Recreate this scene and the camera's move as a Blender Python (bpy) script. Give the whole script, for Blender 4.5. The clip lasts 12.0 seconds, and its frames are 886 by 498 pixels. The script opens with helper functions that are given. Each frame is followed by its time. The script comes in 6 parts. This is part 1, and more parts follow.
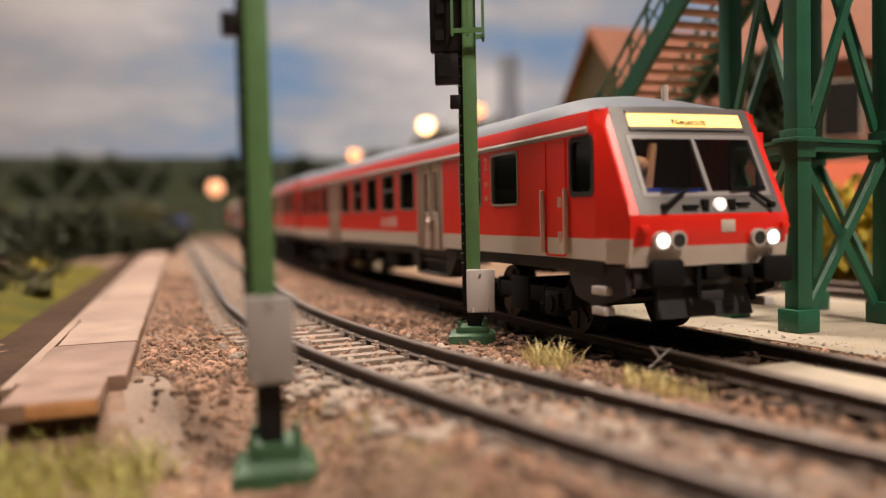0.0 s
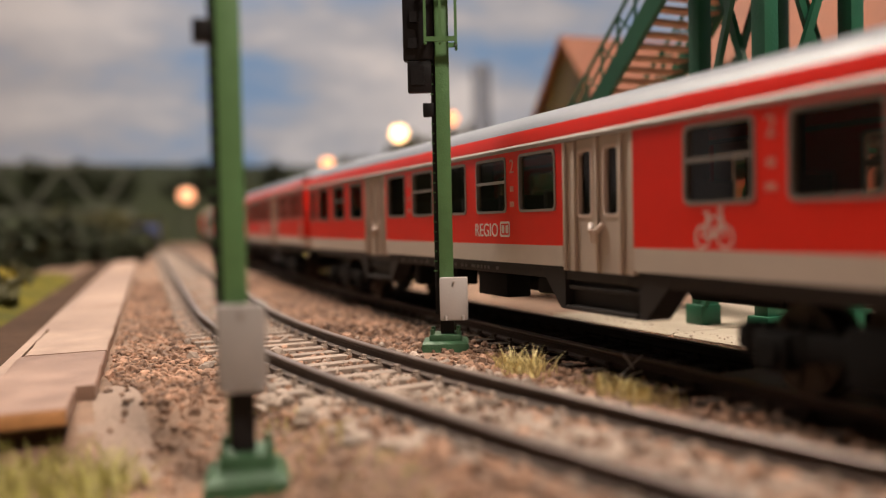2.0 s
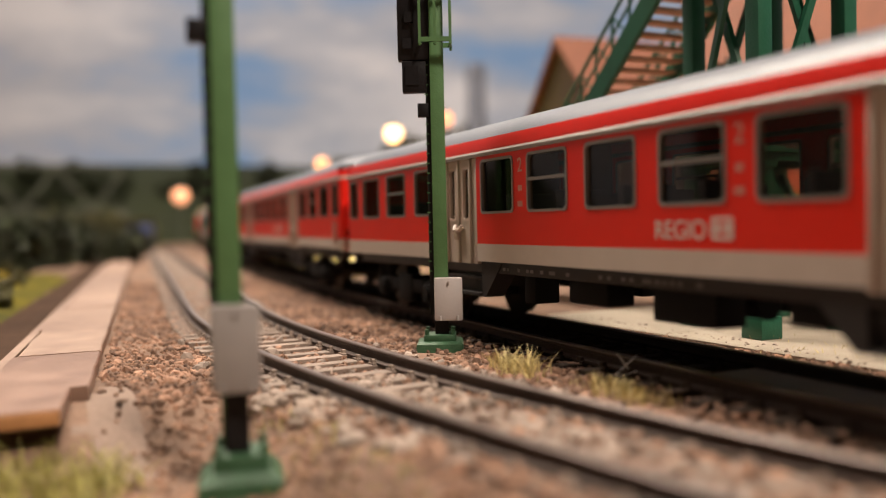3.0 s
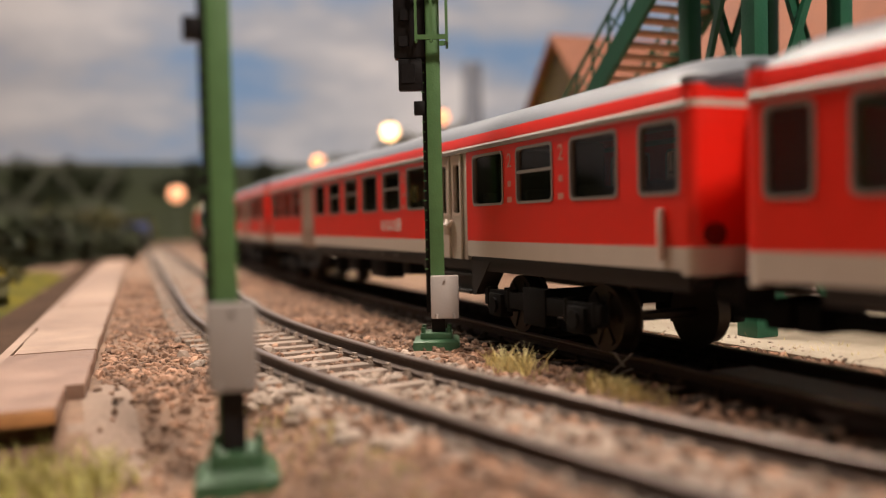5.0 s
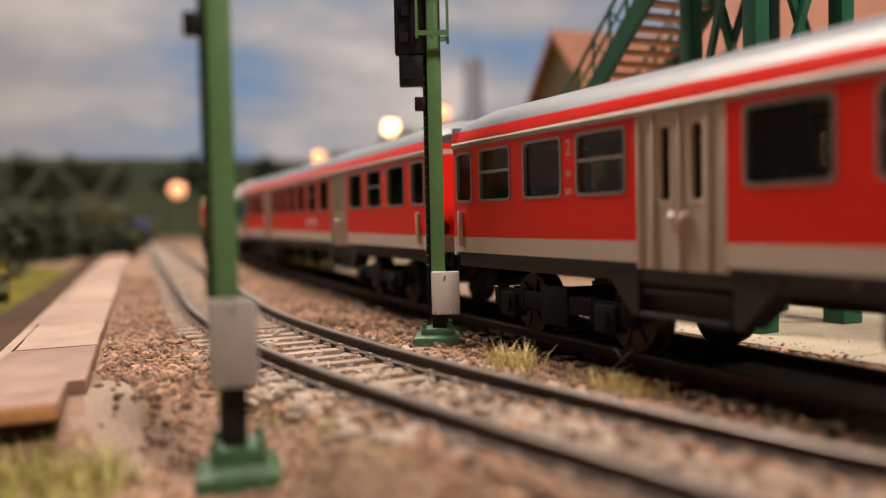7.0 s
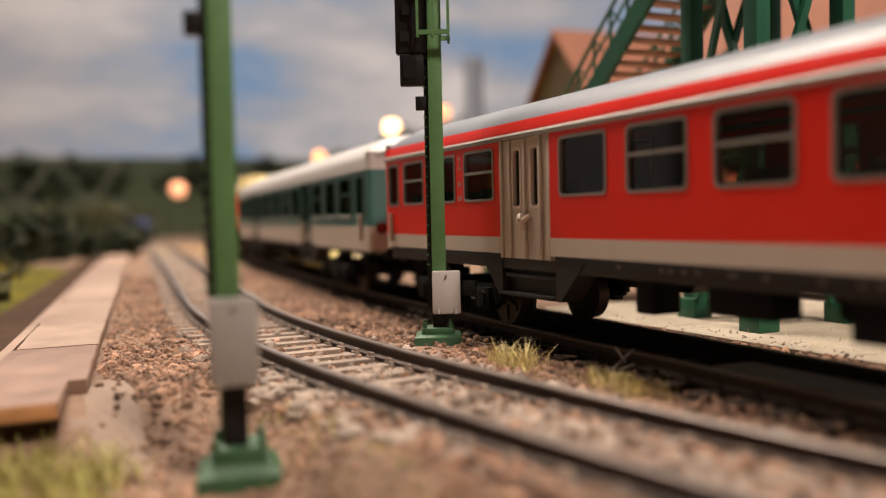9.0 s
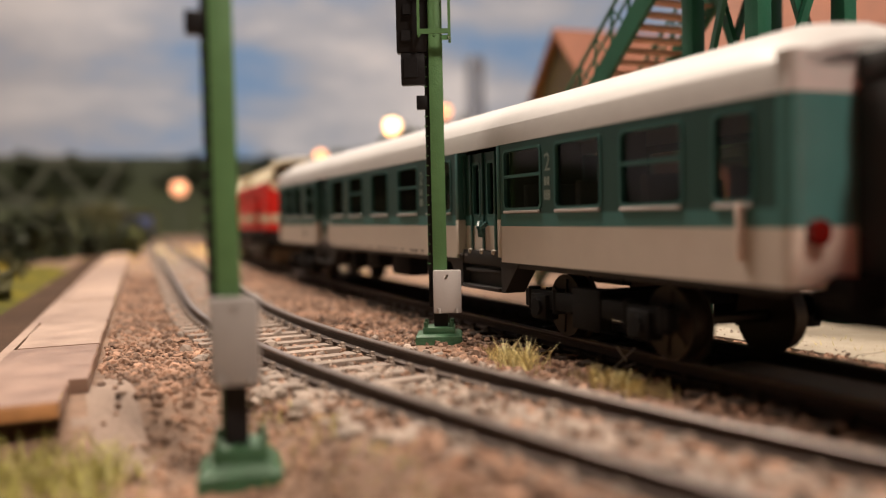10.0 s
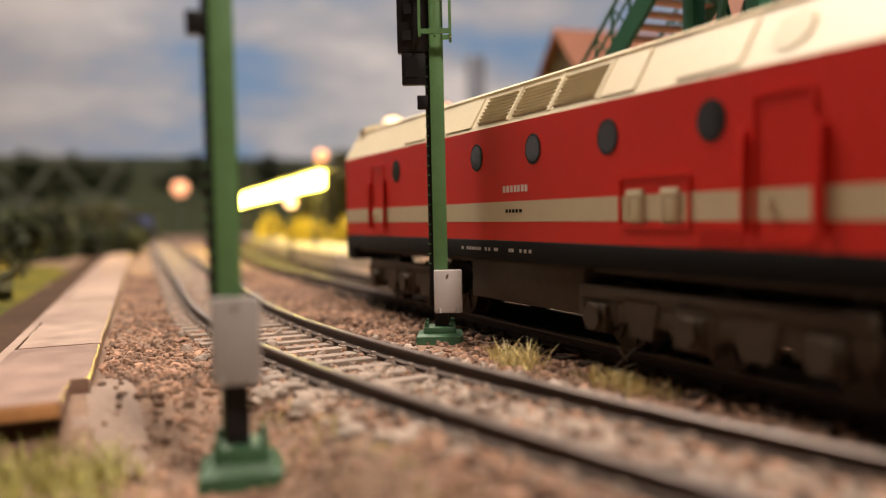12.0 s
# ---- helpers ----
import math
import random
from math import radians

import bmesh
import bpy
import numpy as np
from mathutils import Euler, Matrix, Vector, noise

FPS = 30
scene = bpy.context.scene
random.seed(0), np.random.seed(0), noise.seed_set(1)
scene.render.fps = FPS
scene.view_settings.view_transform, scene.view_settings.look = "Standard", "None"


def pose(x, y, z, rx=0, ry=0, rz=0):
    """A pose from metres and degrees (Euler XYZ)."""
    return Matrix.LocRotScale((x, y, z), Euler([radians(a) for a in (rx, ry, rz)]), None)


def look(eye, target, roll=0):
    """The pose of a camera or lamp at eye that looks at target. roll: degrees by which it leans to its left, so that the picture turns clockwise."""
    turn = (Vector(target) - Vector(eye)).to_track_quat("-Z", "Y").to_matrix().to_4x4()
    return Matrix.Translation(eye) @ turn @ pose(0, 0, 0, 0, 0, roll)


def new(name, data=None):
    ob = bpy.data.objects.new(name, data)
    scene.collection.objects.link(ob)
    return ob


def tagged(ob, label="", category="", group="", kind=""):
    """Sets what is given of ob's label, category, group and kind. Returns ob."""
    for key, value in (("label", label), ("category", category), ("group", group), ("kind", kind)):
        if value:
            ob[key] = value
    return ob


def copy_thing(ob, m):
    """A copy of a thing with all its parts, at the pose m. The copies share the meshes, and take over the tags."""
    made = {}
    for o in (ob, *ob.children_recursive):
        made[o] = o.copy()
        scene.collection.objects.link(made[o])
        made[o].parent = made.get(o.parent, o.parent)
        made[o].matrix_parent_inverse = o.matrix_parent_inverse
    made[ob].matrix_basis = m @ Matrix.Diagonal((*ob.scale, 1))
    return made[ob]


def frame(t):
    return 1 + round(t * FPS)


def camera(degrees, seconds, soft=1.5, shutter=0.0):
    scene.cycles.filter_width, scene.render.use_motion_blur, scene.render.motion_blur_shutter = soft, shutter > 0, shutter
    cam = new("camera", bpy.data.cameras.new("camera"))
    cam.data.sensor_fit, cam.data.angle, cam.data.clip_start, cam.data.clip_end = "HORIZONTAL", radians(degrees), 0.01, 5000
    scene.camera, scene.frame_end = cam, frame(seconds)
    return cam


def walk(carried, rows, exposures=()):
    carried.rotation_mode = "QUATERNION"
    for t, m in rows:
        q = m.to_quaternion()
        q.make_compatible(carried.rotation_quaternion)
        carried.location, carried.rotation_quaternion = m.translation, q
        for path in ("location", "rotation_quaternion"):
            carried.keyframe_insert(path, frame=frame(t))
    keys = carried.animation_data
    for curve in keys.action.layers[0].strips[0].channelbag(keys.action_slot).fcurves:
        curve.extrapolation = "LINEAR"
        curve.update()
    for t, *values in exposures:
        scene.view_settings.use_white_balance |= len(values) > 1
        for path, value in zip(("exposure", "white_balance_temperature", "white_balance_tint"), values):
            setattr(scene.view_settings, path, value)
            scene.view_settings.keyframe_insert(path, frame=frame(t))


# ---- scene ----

# A model railway at 1:87. Plans below are in millimetres; MM turns them into metres.
MM = 0.001
EYE = (68.2, -90.5, 21.4)
ROLL = -1.27

cam = camera(54.42, 12.0, soft=1.1)
cam.data.dof.use_dof = True
cam.data.dof.focus_distance = 0.158
cam.data.dof.aperture_fstop = 11.0


def aim(yaw, pitch):
    """The camera's pose: yaw in degrees to the right of -X, pitch up."""
    a, b = radians(yaw), radians(pitch)
    d = Vector((-math.cos(a) * math.cos(b), math.sin(a) * math.cos(b), math.sin(b)))
    e = Vector(EYE) * MM
    return look(e, e + d, ROLL)


WALK = [(0, 22.42, -2.23), (0.5, 22.98, -2.04), (1, 23.51, -1.89), (1.5, 23.92, -1.79), (2, 24.22, -1.74), (2.5, 24.43, -1.72),
        (3, 24.58, -1.73), (4, 24.75, -1.79), (5, 24.82, -1.87), (5.5, 24.83, -1.94), (6, 24.83, -2.03), (6.5, 24.81, -2.10),
        (7, 24.76, -2.14), (8, 24.73, -2.17), (9, 24.71, -2.18), (9.5, 24.68, -2.21), (10, 24.64, -2.23), (10.5, 24.62, -2.23),
        (11, 24.60, -2.25), (11.5, 24.60, -2.25), (12, 24.59, -2.24)]
walk(cam, [(t, aim(a, b)) for t, a, b in WALK])

# ---- light: a hobby room with ceiling lamps ----
world = bpy.data.worlds.new("room_light")
world.use_nodes = True
scene.world = world
world.node_tree.nodes["Background"].inputs[0].default_value = (0.75, 0.72, 0.7, 1)
world.node_tree.nodes["Background"].inputs[1].default_value = 0.004
scene.view_settings.exposure = 0.0


def ceiling_lamp(x, y, z, size, watts, colour, tx, ty):
    data = bpy.data.lights.new("ceiling_lamp", "AREA")
    data.shape, data.size, data.energy, data.color = "DISK", size, watts, colour
    ob = new("ceiling_lamp", data)
    ob.matrix_world = look((x, y, z), (tx, ty, 0))
    return ob


ceiling_lamp(0.62, 0.12, 1.15, 0.16, 19.5, (1.0, 0.845, 0.705), -0.08, 0.0)
ceiling_lamp(-0.60, -0.13, 0.98, 0.60, 22.0, (1.0, 0.845, 0.705), -0.10, -0.02)
# unseen extra lamp, added to brighten the sky backdrop
ceiling_lamp(-0.80, 0.05, 1.30, 0.4, 12.0, (1.0, 0.88, 0.76), -1.8, 0.4)


# ---- materials ----
def material(name, colour, rough=0.5, metal=0.0, vary=0.15, scale=400.0, bump=0.0, bump_scale=1500.0, second=None, mix=0.5, coat=0.0, per_object=0.0, per_island=0.0, spec=0.5):
    """A surface with colour variation at two scales and fine relief; scales are per metre."""
    m = bpy.data.materials.new(name)
    m.use_nodes = True
    nt = m.node_tree
    b = nt.nodes["Principled BSDF"]
    b.inputs["Metallic"].default_value = metal
    b.inputs["Coat Weight"].default_value = coat
    b.inputs["Specular IOR Level"].default_value = spec
    tex = nt.nodes.new("ShaderNodeTexCoord")
    n1, n2 = nt.nodes.new("ShaderNodeTexNoise"), nt.nodes.new("ShaderNodeTexNoise")
    n1.inputs["Scale"].default_value, n2.inputs["Scale"].default_value = scale, scale * 0.13
    n1.inputs["Detail"].default_value, n2.inputs["Detail"].default_value = 5, 3
    for n in (n1, n2):
        nt.links.new(tex.outputs["Object"], n.inputs["Vector"])
    ramp = nt.nodes.new("ShaderNodeValToRGB")
    c2 = second or tuple(c * (1 - vary) for c in colour)
    c1 = colour if second else tuple(min(1, c * (1 + vary)) for c in colour)
    ramp.color_ramp.elements[0].color, ramp.color_ramp.elements[1].color = (*c2, 1), (*c1, 1)
    ramp.color_ramp.elements[0].position, ramp.color_ramp.elements[1].position = mix - 0.2, mix + 0.2
    add = nt.nodes.new("ShaderNodeMath")
    add.operation = "MULTIPLY_ADD"
    add.inputs[1].default_value = 0.5
    half = nt.nodes.new("ShaderNodeMath")
    half.operation = "MULTIPLY"
    half.inputs[1].default_value = 0.5
    nt.links.new(n2.outputs[0], half.inputs[0])
    nt.links.new(n1.outputs[0], add.inputs[0])
    nt.links.new(half.outputs[0], add.inputs[2])
    nt.links.new(add.outputs[0], ramp.inputs[0])
    out = ramp.outputs[0]
    if per_object or per_island:
        if per_object:
            rnd = nt.nodes.new("ShaderNodeObjectInfo").outputs["Random"]
        else:
            rnd = nt.nodes.new("ShaderNodeNewGeometry").outputs["Random Per Island"]
        rng = nt.nodes.new("ShaderNodeMapRange")
        amount = per_object or per_island
        rng.inputs["To Min"].default_value, rng.inputs["To Max"].default_value = 1 - amount, 1 + amount
        hsv = nt.nodes.new("ShaderNodeHueSaturation")
        nt.links.new(rnd, rng.inputs["Value"])
        nt.links.new(rng.outputs[0], hsv.inputs["Value"])
        nt.links.new(out, hsv.inputs["Color"])
        out = hsv.outputs[0]
    nt.links.new(out, b.inputs["Base Color"])
    r = nt.nodes.new("ShaderNodeMapRange")
    r.inputs["To Min"].default_value, r.inputs["To Max"].default_value = max(0.03, rough - 0.08), min(1, rough + 0.1)
    nt.links.new(n1.outputs[0], r.inputs["Value"])
    nt.links.new(r.outputs[0], b.inputs["Roughness"])
    if bump:
        n3 = nt.nodes.new("ShaderNodeTexNoise")
        n3.inputs["Scale"].default_value, n3.inputs["Detail"].default_value = bump_scale, 4
        nt.links.new(tex.outputs["Object"], n3.inputs["Vector"])
        bn = nt.nodes.new("ShaderNodeBump")
        bn.inputs["Strength"].default_value, bn.inputs["Distance"].default_value = bump, 0.0004
        nt.links.new(n3.outputs[0], bn.inputs["Height"])
        nt.links.new(bn.outputs[0], b.inputs["Normal"])
    return m


def glow(name, colour, strength):
    m = bpy.data.materials.new(name)
    m.use_nodes = True
    b = m.node_tree.nodes["Principled BSDF"]
    b.inputs["Base Color"].default_value = (*colour, 1)
    b.inputs["Emission Color"].default_value = (*colour, 1)
    b.inputs["Emission Strength"].default_value = strength
    return m


def glass(name, tint, clear):
    """A thin pane: part clear, part gloss."""
    m = bpy.data.materials.new(name)
    m.use_nodes = True
    nt = m.node_tree
    nt.nodes.remove(nt.nodes["Principled BSDF"])
    t, g, mix = nt.nodes.new("ShaderNodeBsdfTransparent"), nt.nodes.new("ShaderNodeBsdfGlossy"), nt.nodes.new("ShaderNodeMixShader")
    t.inputs[0].default_value = (*tint, 1)
    g.inputs["Roughness"].default_value = 0.05
    g.inputs["Color"].default_value = (1, 1, 1, 1)
    mix.inputs[0].default_value = 1 - clear
    nt.links.new(t.outputs[0], mix.inputs[1])
    nt.links.new(g.outputs[0], mix.inputs[2])
    nt.links.new(mix.outputs[0], nt.nodes["Material Output"].inputs[0])
    return m


RED = material("traffic_red_paint", (0.78, 0.019, 0.009), 0.33, vary=0.06, scale=300, bump=0.05, bump_scale=3000)
STRIPE = material("light_grey_stripe", (0.56, 0.49, 0.43), 0.45, vary=0.06, scale=300, bump=0.05)
DOORGREY = material("light_grey_door_paint", (0.55, 0.47, 0.41), 0.45, vary=0.06, scale=300, bump=0.05)
ROOFGREY = material("grey_roof_paint", (0.14, 0.155, 0.185), 0.42, vary=0.1, scale=500, bump=0.12, bump_scale=2500)
MASK = material("grey_cab_paint", (0.125, 0.115, 0.115), 0.45, vary=0.06, scale=300, bump=0.05)
MASKLIGHT = material("grey_windscreen_trim", (0.27, 0.25, 0.25), 0.45, vary=0.06)
TRIM = material("silver_window_trim", (0.30, 0.275, 0.26), 0.35, metal=0.3, vary=0.1, scale=800)
DARKTRIM = material("grey_gutter_trim", (0.22, 0.19, 0.17), 0.5, vary=0.1, scale=400)
BLACK = material("black_underframe_plastic", (0.008, 0.0075, 0.0075), 0.7, vary=0.25, scale=500, bump=0.1, spec=0.15)
CHASSIS = material("dark_grey_chassis", (0.032, 0.029, 0.029), 0.55, spec=0.3, vary=0.15, scale=400, bump=0.08)
RUBBER = material("black_rubber", (0.012, 0.012, 0.012), 0.7, vary=0.2, scale=500)
INTERIOR = material("dark_brown_interior", (0.022, 0.016, 0.012), 0.7, vary=0.2, scale=300)
SEAT = material("dark_seat_plastic", (0.03, 0.032, 0.045), 0.6, vary=0.2, scale=300)
FADED = material("faded_pink_white_lettering", (0.62, 0.30, 0.25), 0.5, vary=0.05)
WHITEPAINT = material("white_lettering", (0.72, 0.66, 0.62), 0.5, vary=0.05)
REDRAIL = material("red_handrail_plastic", (0.62, 0.035, 0.022), 0.4, vary=0.08)
PALERAIL = material("pale_handrail_plastic", (0.68, 0.56, 0.5), 0.4, vary=0.08)
TEAL = material("dark_green_coach_paint", (0.014, 0.056, 0.05), 0.4, vary=0.08, scale=300, bump=0.05)
TEALMID = material("green_window_trim", (0.03, 0.105, 0.098), 0.4, vary=0.08)
TEALPALE = material("pale_green_lettering", (0.24, 0.30, 0.27), 0.5, vary=0.2, scale=900)
TEALLIGHT = material("teal_coach_paint", (0.05, 0.16, 0.155), 0.4, vary=0.08, scale=300, bump=0.05)
ROOFWHITE = material("off_white_roof_paint", (0.47, 0.45, 0.44), 0.5, vary=0.06, scale=500, bump=0.1)
CREAM = material("cream_paint", (0.60, 0.52, 0.36), 0.45, vary=0.06, scale=400, bump=0.08)
LOCORED = material("deep_red_paint", (0.65, 0.02, 0.013), 0.42, vary=0.08, scale=400, bump=0.06)
BOGIE = material("brown_grey_bogie", (0.06, 0.043, 0.03), 0.6, spec=0.3, vary=0.3, scale=600, bump=0.2)
STEEL = material("dull_wheel_steel", (0.07, 0.055, 0.042), 0.5, metal=0.7, vary=0.15)
PANE = glass("window_glass", (0.74, 0.71, 0.67), 0.955)
CABPANE = glass("cab_glass", (0.8, 0.8, 0.82), 0.90)
HEADLIGHT = glow("headlight_glow", (1.0, 0.90, 0.82), 3.2)
DIMLIGHT = glow("dim_headlight_glow", (1.0, 0.92, 0.84), 0.8)
DISPLAY = glow("destination_display_glow", (1.0, 0.64, 0.19), 1.5)
LENS = material("dark_lamp_lens", (0.03, 0.03, 0.03), 0.15, vary=0.1)
PORTGLASS = material("dark_porthole_glass", (0.02, 0.02, 0.022), 0.08, vary=0.3, scale=250, coat=1.0, bump=0.15, bump_scale=300)
LAMPRING = material("grey_lamp_ring", (0.5, 0.46, 0.43), 0.4, vary=0.05)
REDLENS = material("dark_red_lens", (0.12, 0.008, 0.006), 0.2, vary=0.1)
BLUE = material("blue_desk_plastic", (0.02, 0.07, 0.45), 0.4, vary=0.1)
FIGURE = material("tan_figure_plastic", (0.75, 0.42, 0.22), 0.5, vary=0.1)
SIGNALGREEN = material("signal_green_paint", (0.085, 0.19, 0.07), 0.5, vary=0.16, scale=500, bump=0.2, bump_scale=2500)
BASEGREEN = material("base_green_paint", (0.032, 0.09, 0.042), 0.5, vary=0.25, scale=700, bump=0.35, bump_scale=2500)
BRIDGEGREEN = material("bridge_green_paint", (0.012, 0.095, 0.05), 0.45, vary=0.18, scale=300, bump=0.2)
DULLCABINET = material("dull_grey_cabinet", (0.31, 0.285, 0.275), 0.6, vary=0.08, scale=300, bump=0.1)
CABINET = material("light_grey_cabinet", (0.50, 0.46, 0.45), 0.55, vary=0.05, scale=400, bump=0.1)
SIGNALBLACK = material("black_signal_plastic", (0.009, 0.008, 0.009), 0.45, spec=0.25, vary=0.3, scale=500, bump=0.15)
RAIL = material("rusty_rail_side", (0.045, 0.027, 0.019), 0.55, metal=0.3, vary=0.3, scale=500, bump=0.2)
RAILTOP = material("polished_rail_head", (0.17, 0.14, 0.127), 0.36, metal=0.45, vary=0.15, scale=300)
SLEEPER = material("grey_brown_sleeper", (0.25, 0.195, 0.16), 0.8, vary=0.25, scale=900, bump=0.5, bump_scale=2500, per_object=0.2)
STONE = material("brown_ballast_stone", (0.37, 0.215, 0.142), 0.85, second=(0.09, 0.053, 0.036), scale=500, per_island=0.6)
# dark brown bed; shade under the train is also put into these colours
DARKSTONE = material("shaded_dark_ballast_stone", (0.085, 0.048, 0.032), 0.85, second=(0.03, 0.019, 0.013), scale=500, per_island=0.5, spec=0.2)
DARKSLEEPER = material("shaded_dark_sleeper", (0.05, 0.034, 0.025), 0.8, vary=0.25, scale=900, bump=0.5, bump_scale=2500, per_object=0.2, spec=0.2)
GREYSTONE = material("grey_ballast_stone", (0.36, 0.29, 0.24), 0.85, second=(0.22, 0.17, 0.14), scale=500, per_island=0.35)
EARTH = material("ballast_earth", (0.27, 0.165, 0.11), 0.9, second=(0.075, 0.045, 0.03), scale=330, bump=1.0, bump_scale=800)
SAND = material("grey_sand", (0.29, 0.21, 0.165), 0.9, second=(0.16, 0.11, 0.085), scale=300, bump=0.8, bump_scale=1200)
PLANK = material("weathered_wooden_board", (0.38, 0.265, 0.20), 0.45, second=(0.12, 0.062, 0.04), mix=0.46, scale=150, bump=0.35, bump_scale=900, per_object=0.12)
DARKPLANK = material("worn_red_brown_board", (0.38, 0.245, 0.185), 0.34, second=(0.10, 0.05, 0.033), mix=0.48, scale=130, bump=0.35, bump_scale=900, per_object=0.08)
CUTWOOD = material("cut_plywood_edge", (0.46, 0.22, 0.09), 0.7, vary=0.3, scale=500, bump=0.4)
GRASS = material("dry_green_grass", (0.36, 0.33, 0.095), 0.7, vary=0.2, scale=300, per_island=0.4)
GRASSFAR = material("yellow_green_turf", (0.13, 0.105, 0.01), 0.9, second=(0.03, 0.036, 0.008), scale=55, mix=0.5, spec=0.1, bump=1.0, bump_scale=500)
STRAW = material("straw_grass", (0.62, 0.52, 0.24), 0.7, vary=0.2, scale=300, per_island=0.35)
CONCRETE = material("pale_concrete_base", (0.46, 0.40, 0.32), 0.8, second=(0.32, 0.27, 0.20), scale=200, bump=0.4)
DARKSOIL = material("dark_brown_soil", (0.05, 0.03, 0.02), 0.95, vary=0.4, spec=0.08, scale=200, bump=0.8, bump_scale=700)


# ---- building helpers ----
def box(bm, x0, x1, y0, y1, z0, z1, bevel=0.0):
    vs = [bm.verts.new((x, y, z)) for z in (z0, z1) for x, y in ((x0, y0), (x1, y0), (x1, y1), (x0, y1))]
    fs = [bm.faces.new([vs[i] for i in q]) for q in ((3, 2, 1, 0), (4, 5, 6, 7), (0, 1, 5, 4), (1, 2, 6, 5), (2, 3, 7, 6), (3, 0, 4, 7))]
    if bevel:
        es = list({e for f in fs for e in f.edges})
        bmesh.ops.bevel(bm, geom=es, offset=bevel, segments=2, affect="EDGES", profile=0.5)
    return vs


def bar(bm, a, b, w, h=None, up=(0, 0, 1)):
    """A straight bar of width w and depth h from a to b."""
    a, b = Vector(a), Vector(b)
    d = (b - a).normalized()
    s = d.cross(Vector(up))
    if s.length < 1e-4:
        s = d.cross(Vector((1, 0, 0)))
    s.normalize()
    u = s.cross(d)
    s, u = s * (w / 2), u * ((h or w) / 2)
    vs = [bm.verts.new(p + i * s + j * u) for p in (a, b) for i, j in ((-1, -1), (1, -1), (1, 1), (-1, 1))]
    for q in ((3, 2, 1, 0), (4, 5, 6, 7), (0, 1, 5, 4), (1, 2, 6, 5), (2, 3, 7, 6), (3, 0, 4, 7)):
        bm.faces.new([vs[i] for i in q])


def tube(bm, a, b, r, n=10, r2=None):
    a, b = Vector(a), Vector(b)
    d = (b - a).normalized()
    s = d.orthogonal().normalized()
    u = d.cross(s)
    rings = []
    for p, q in ((a, r), (b, r if r2 is None else r2)):
        rings.append([bm.verts.new(p + (s * math.cos(2 * math.pi * i / n) + u * math.sin(2 * math.pi * i / n)) * q) for i in range(n)])
    for i in range(n):
        bm.faces.new((rings[0][i], rings[0][(i + 1) % n], rings[1][(i + 1) % n], rings[1][i]))
    bm.faces.new(rings[0][::-1])
    bm.faces.new(rings[1])


def loft(bm, sections, closed=True, caps=True):
    """Skin over a list of equal-length point rings."""
    rings = [[bm.verts.new(p) for p in s] for s in sections]
    n = len(rings[0])
    for a, b in zip(rings, rings[1:]):
        for i in range(n if closed else n - 1):
            j = (i + 1) % n
            bm.faces.new((a[i], a[j], b[j], b[i]))
    if caps and closed:
        bm.faces.new(rings[0][::-1])
        bm.faces.new(rings[-1])
    return rings


def ball(bm, c, r, sub=2, squash=(1, 1, 1)):
    bmesh.ops.create_icosphere(bm, subdivisions=sub, radius=r, matrix=Matrix.Translation(c) @ Matrix.Diagonal((*squash, 1)))


def rounded(x0, x1, z0, z1, r, n=4):
    """Corner-rounded rectangle, as (x, z) points."""
    pts = []
    for cx, cz, a in ((x1 - r, z1 - r, 0), (x0 + r, z1 - r, 90), (x0 + r, z0 + r, 180), (x1 - r, z0 + r, 270)):
        for i in range(n + 1):
            t = radians(a + 90 * i / n)
            pts.append((cx + r * math.cos(t), cz + r * math.sin(t)))
    return pts


def ring_frame(bm, x0, x1, z0, z1, w, y0, y1, r):
    """A rounded frame in the xz plane, w wide, from y0 to y1."""
    o, i = rounded(x0, x1, z0, z1, r), rounded(x0 + w, x1 - w, z0 + w, z1 - w, max(0.2, r - w * 0.6))
    loft(bm, [[(x, y0, z) for x, z in o], [(x, y1, z) for x, z in o], [(x, y1, z) for x, z in i], [(x, y0, z) for x, z in i], [(x, y0, z) for x, z in o]], caps=False)


def plate(bm, x0, x1, z0, z1, y0, y1, r):
    p = rounded(x0, x1, z0, z1, r)
    loft(bm, [[(x, y0, z) for x, z in p], [(x, y1, z) for x, z in p]])


def mesh_of(name, bm, mat, smooth=35):
    bmesh.ops.recalc_face_normals(bm, faces=bm.faces)
    bmesh.ops.scale(bm, vec=(MM, MM, MM), verts=bm.verts)
    me = bpy.data.meshes.new(name)
    bm.to_mesh(me)
    bm.free()
    me.materials.append(mat)
    if smooth:
        me.shade_smooth()
        me.set_sharp_from_angle(angle=radians(smooth))
    return me


def part(name, bm, mat, parent=None, label="", smooth=35):
    """Links a bmesh, drawn in millimetres, as one mesh object under a thing or a part."""
    ob = new(name, mesh_of(name, bm, mat, smooth))
    if parent:
        ob.parent = parent
    if label:
        ob["label"] = label
    return ob


def thing(name, x=0, y=0, z=0, rz=0):
    ob = new(name)
    ob.empty_display_size = 0.005
    ob.matrix_basis = pose(x * MM, y * MM, z * MM, 0, 0, rz)
    return ob


def B():
    return bmesh.new()


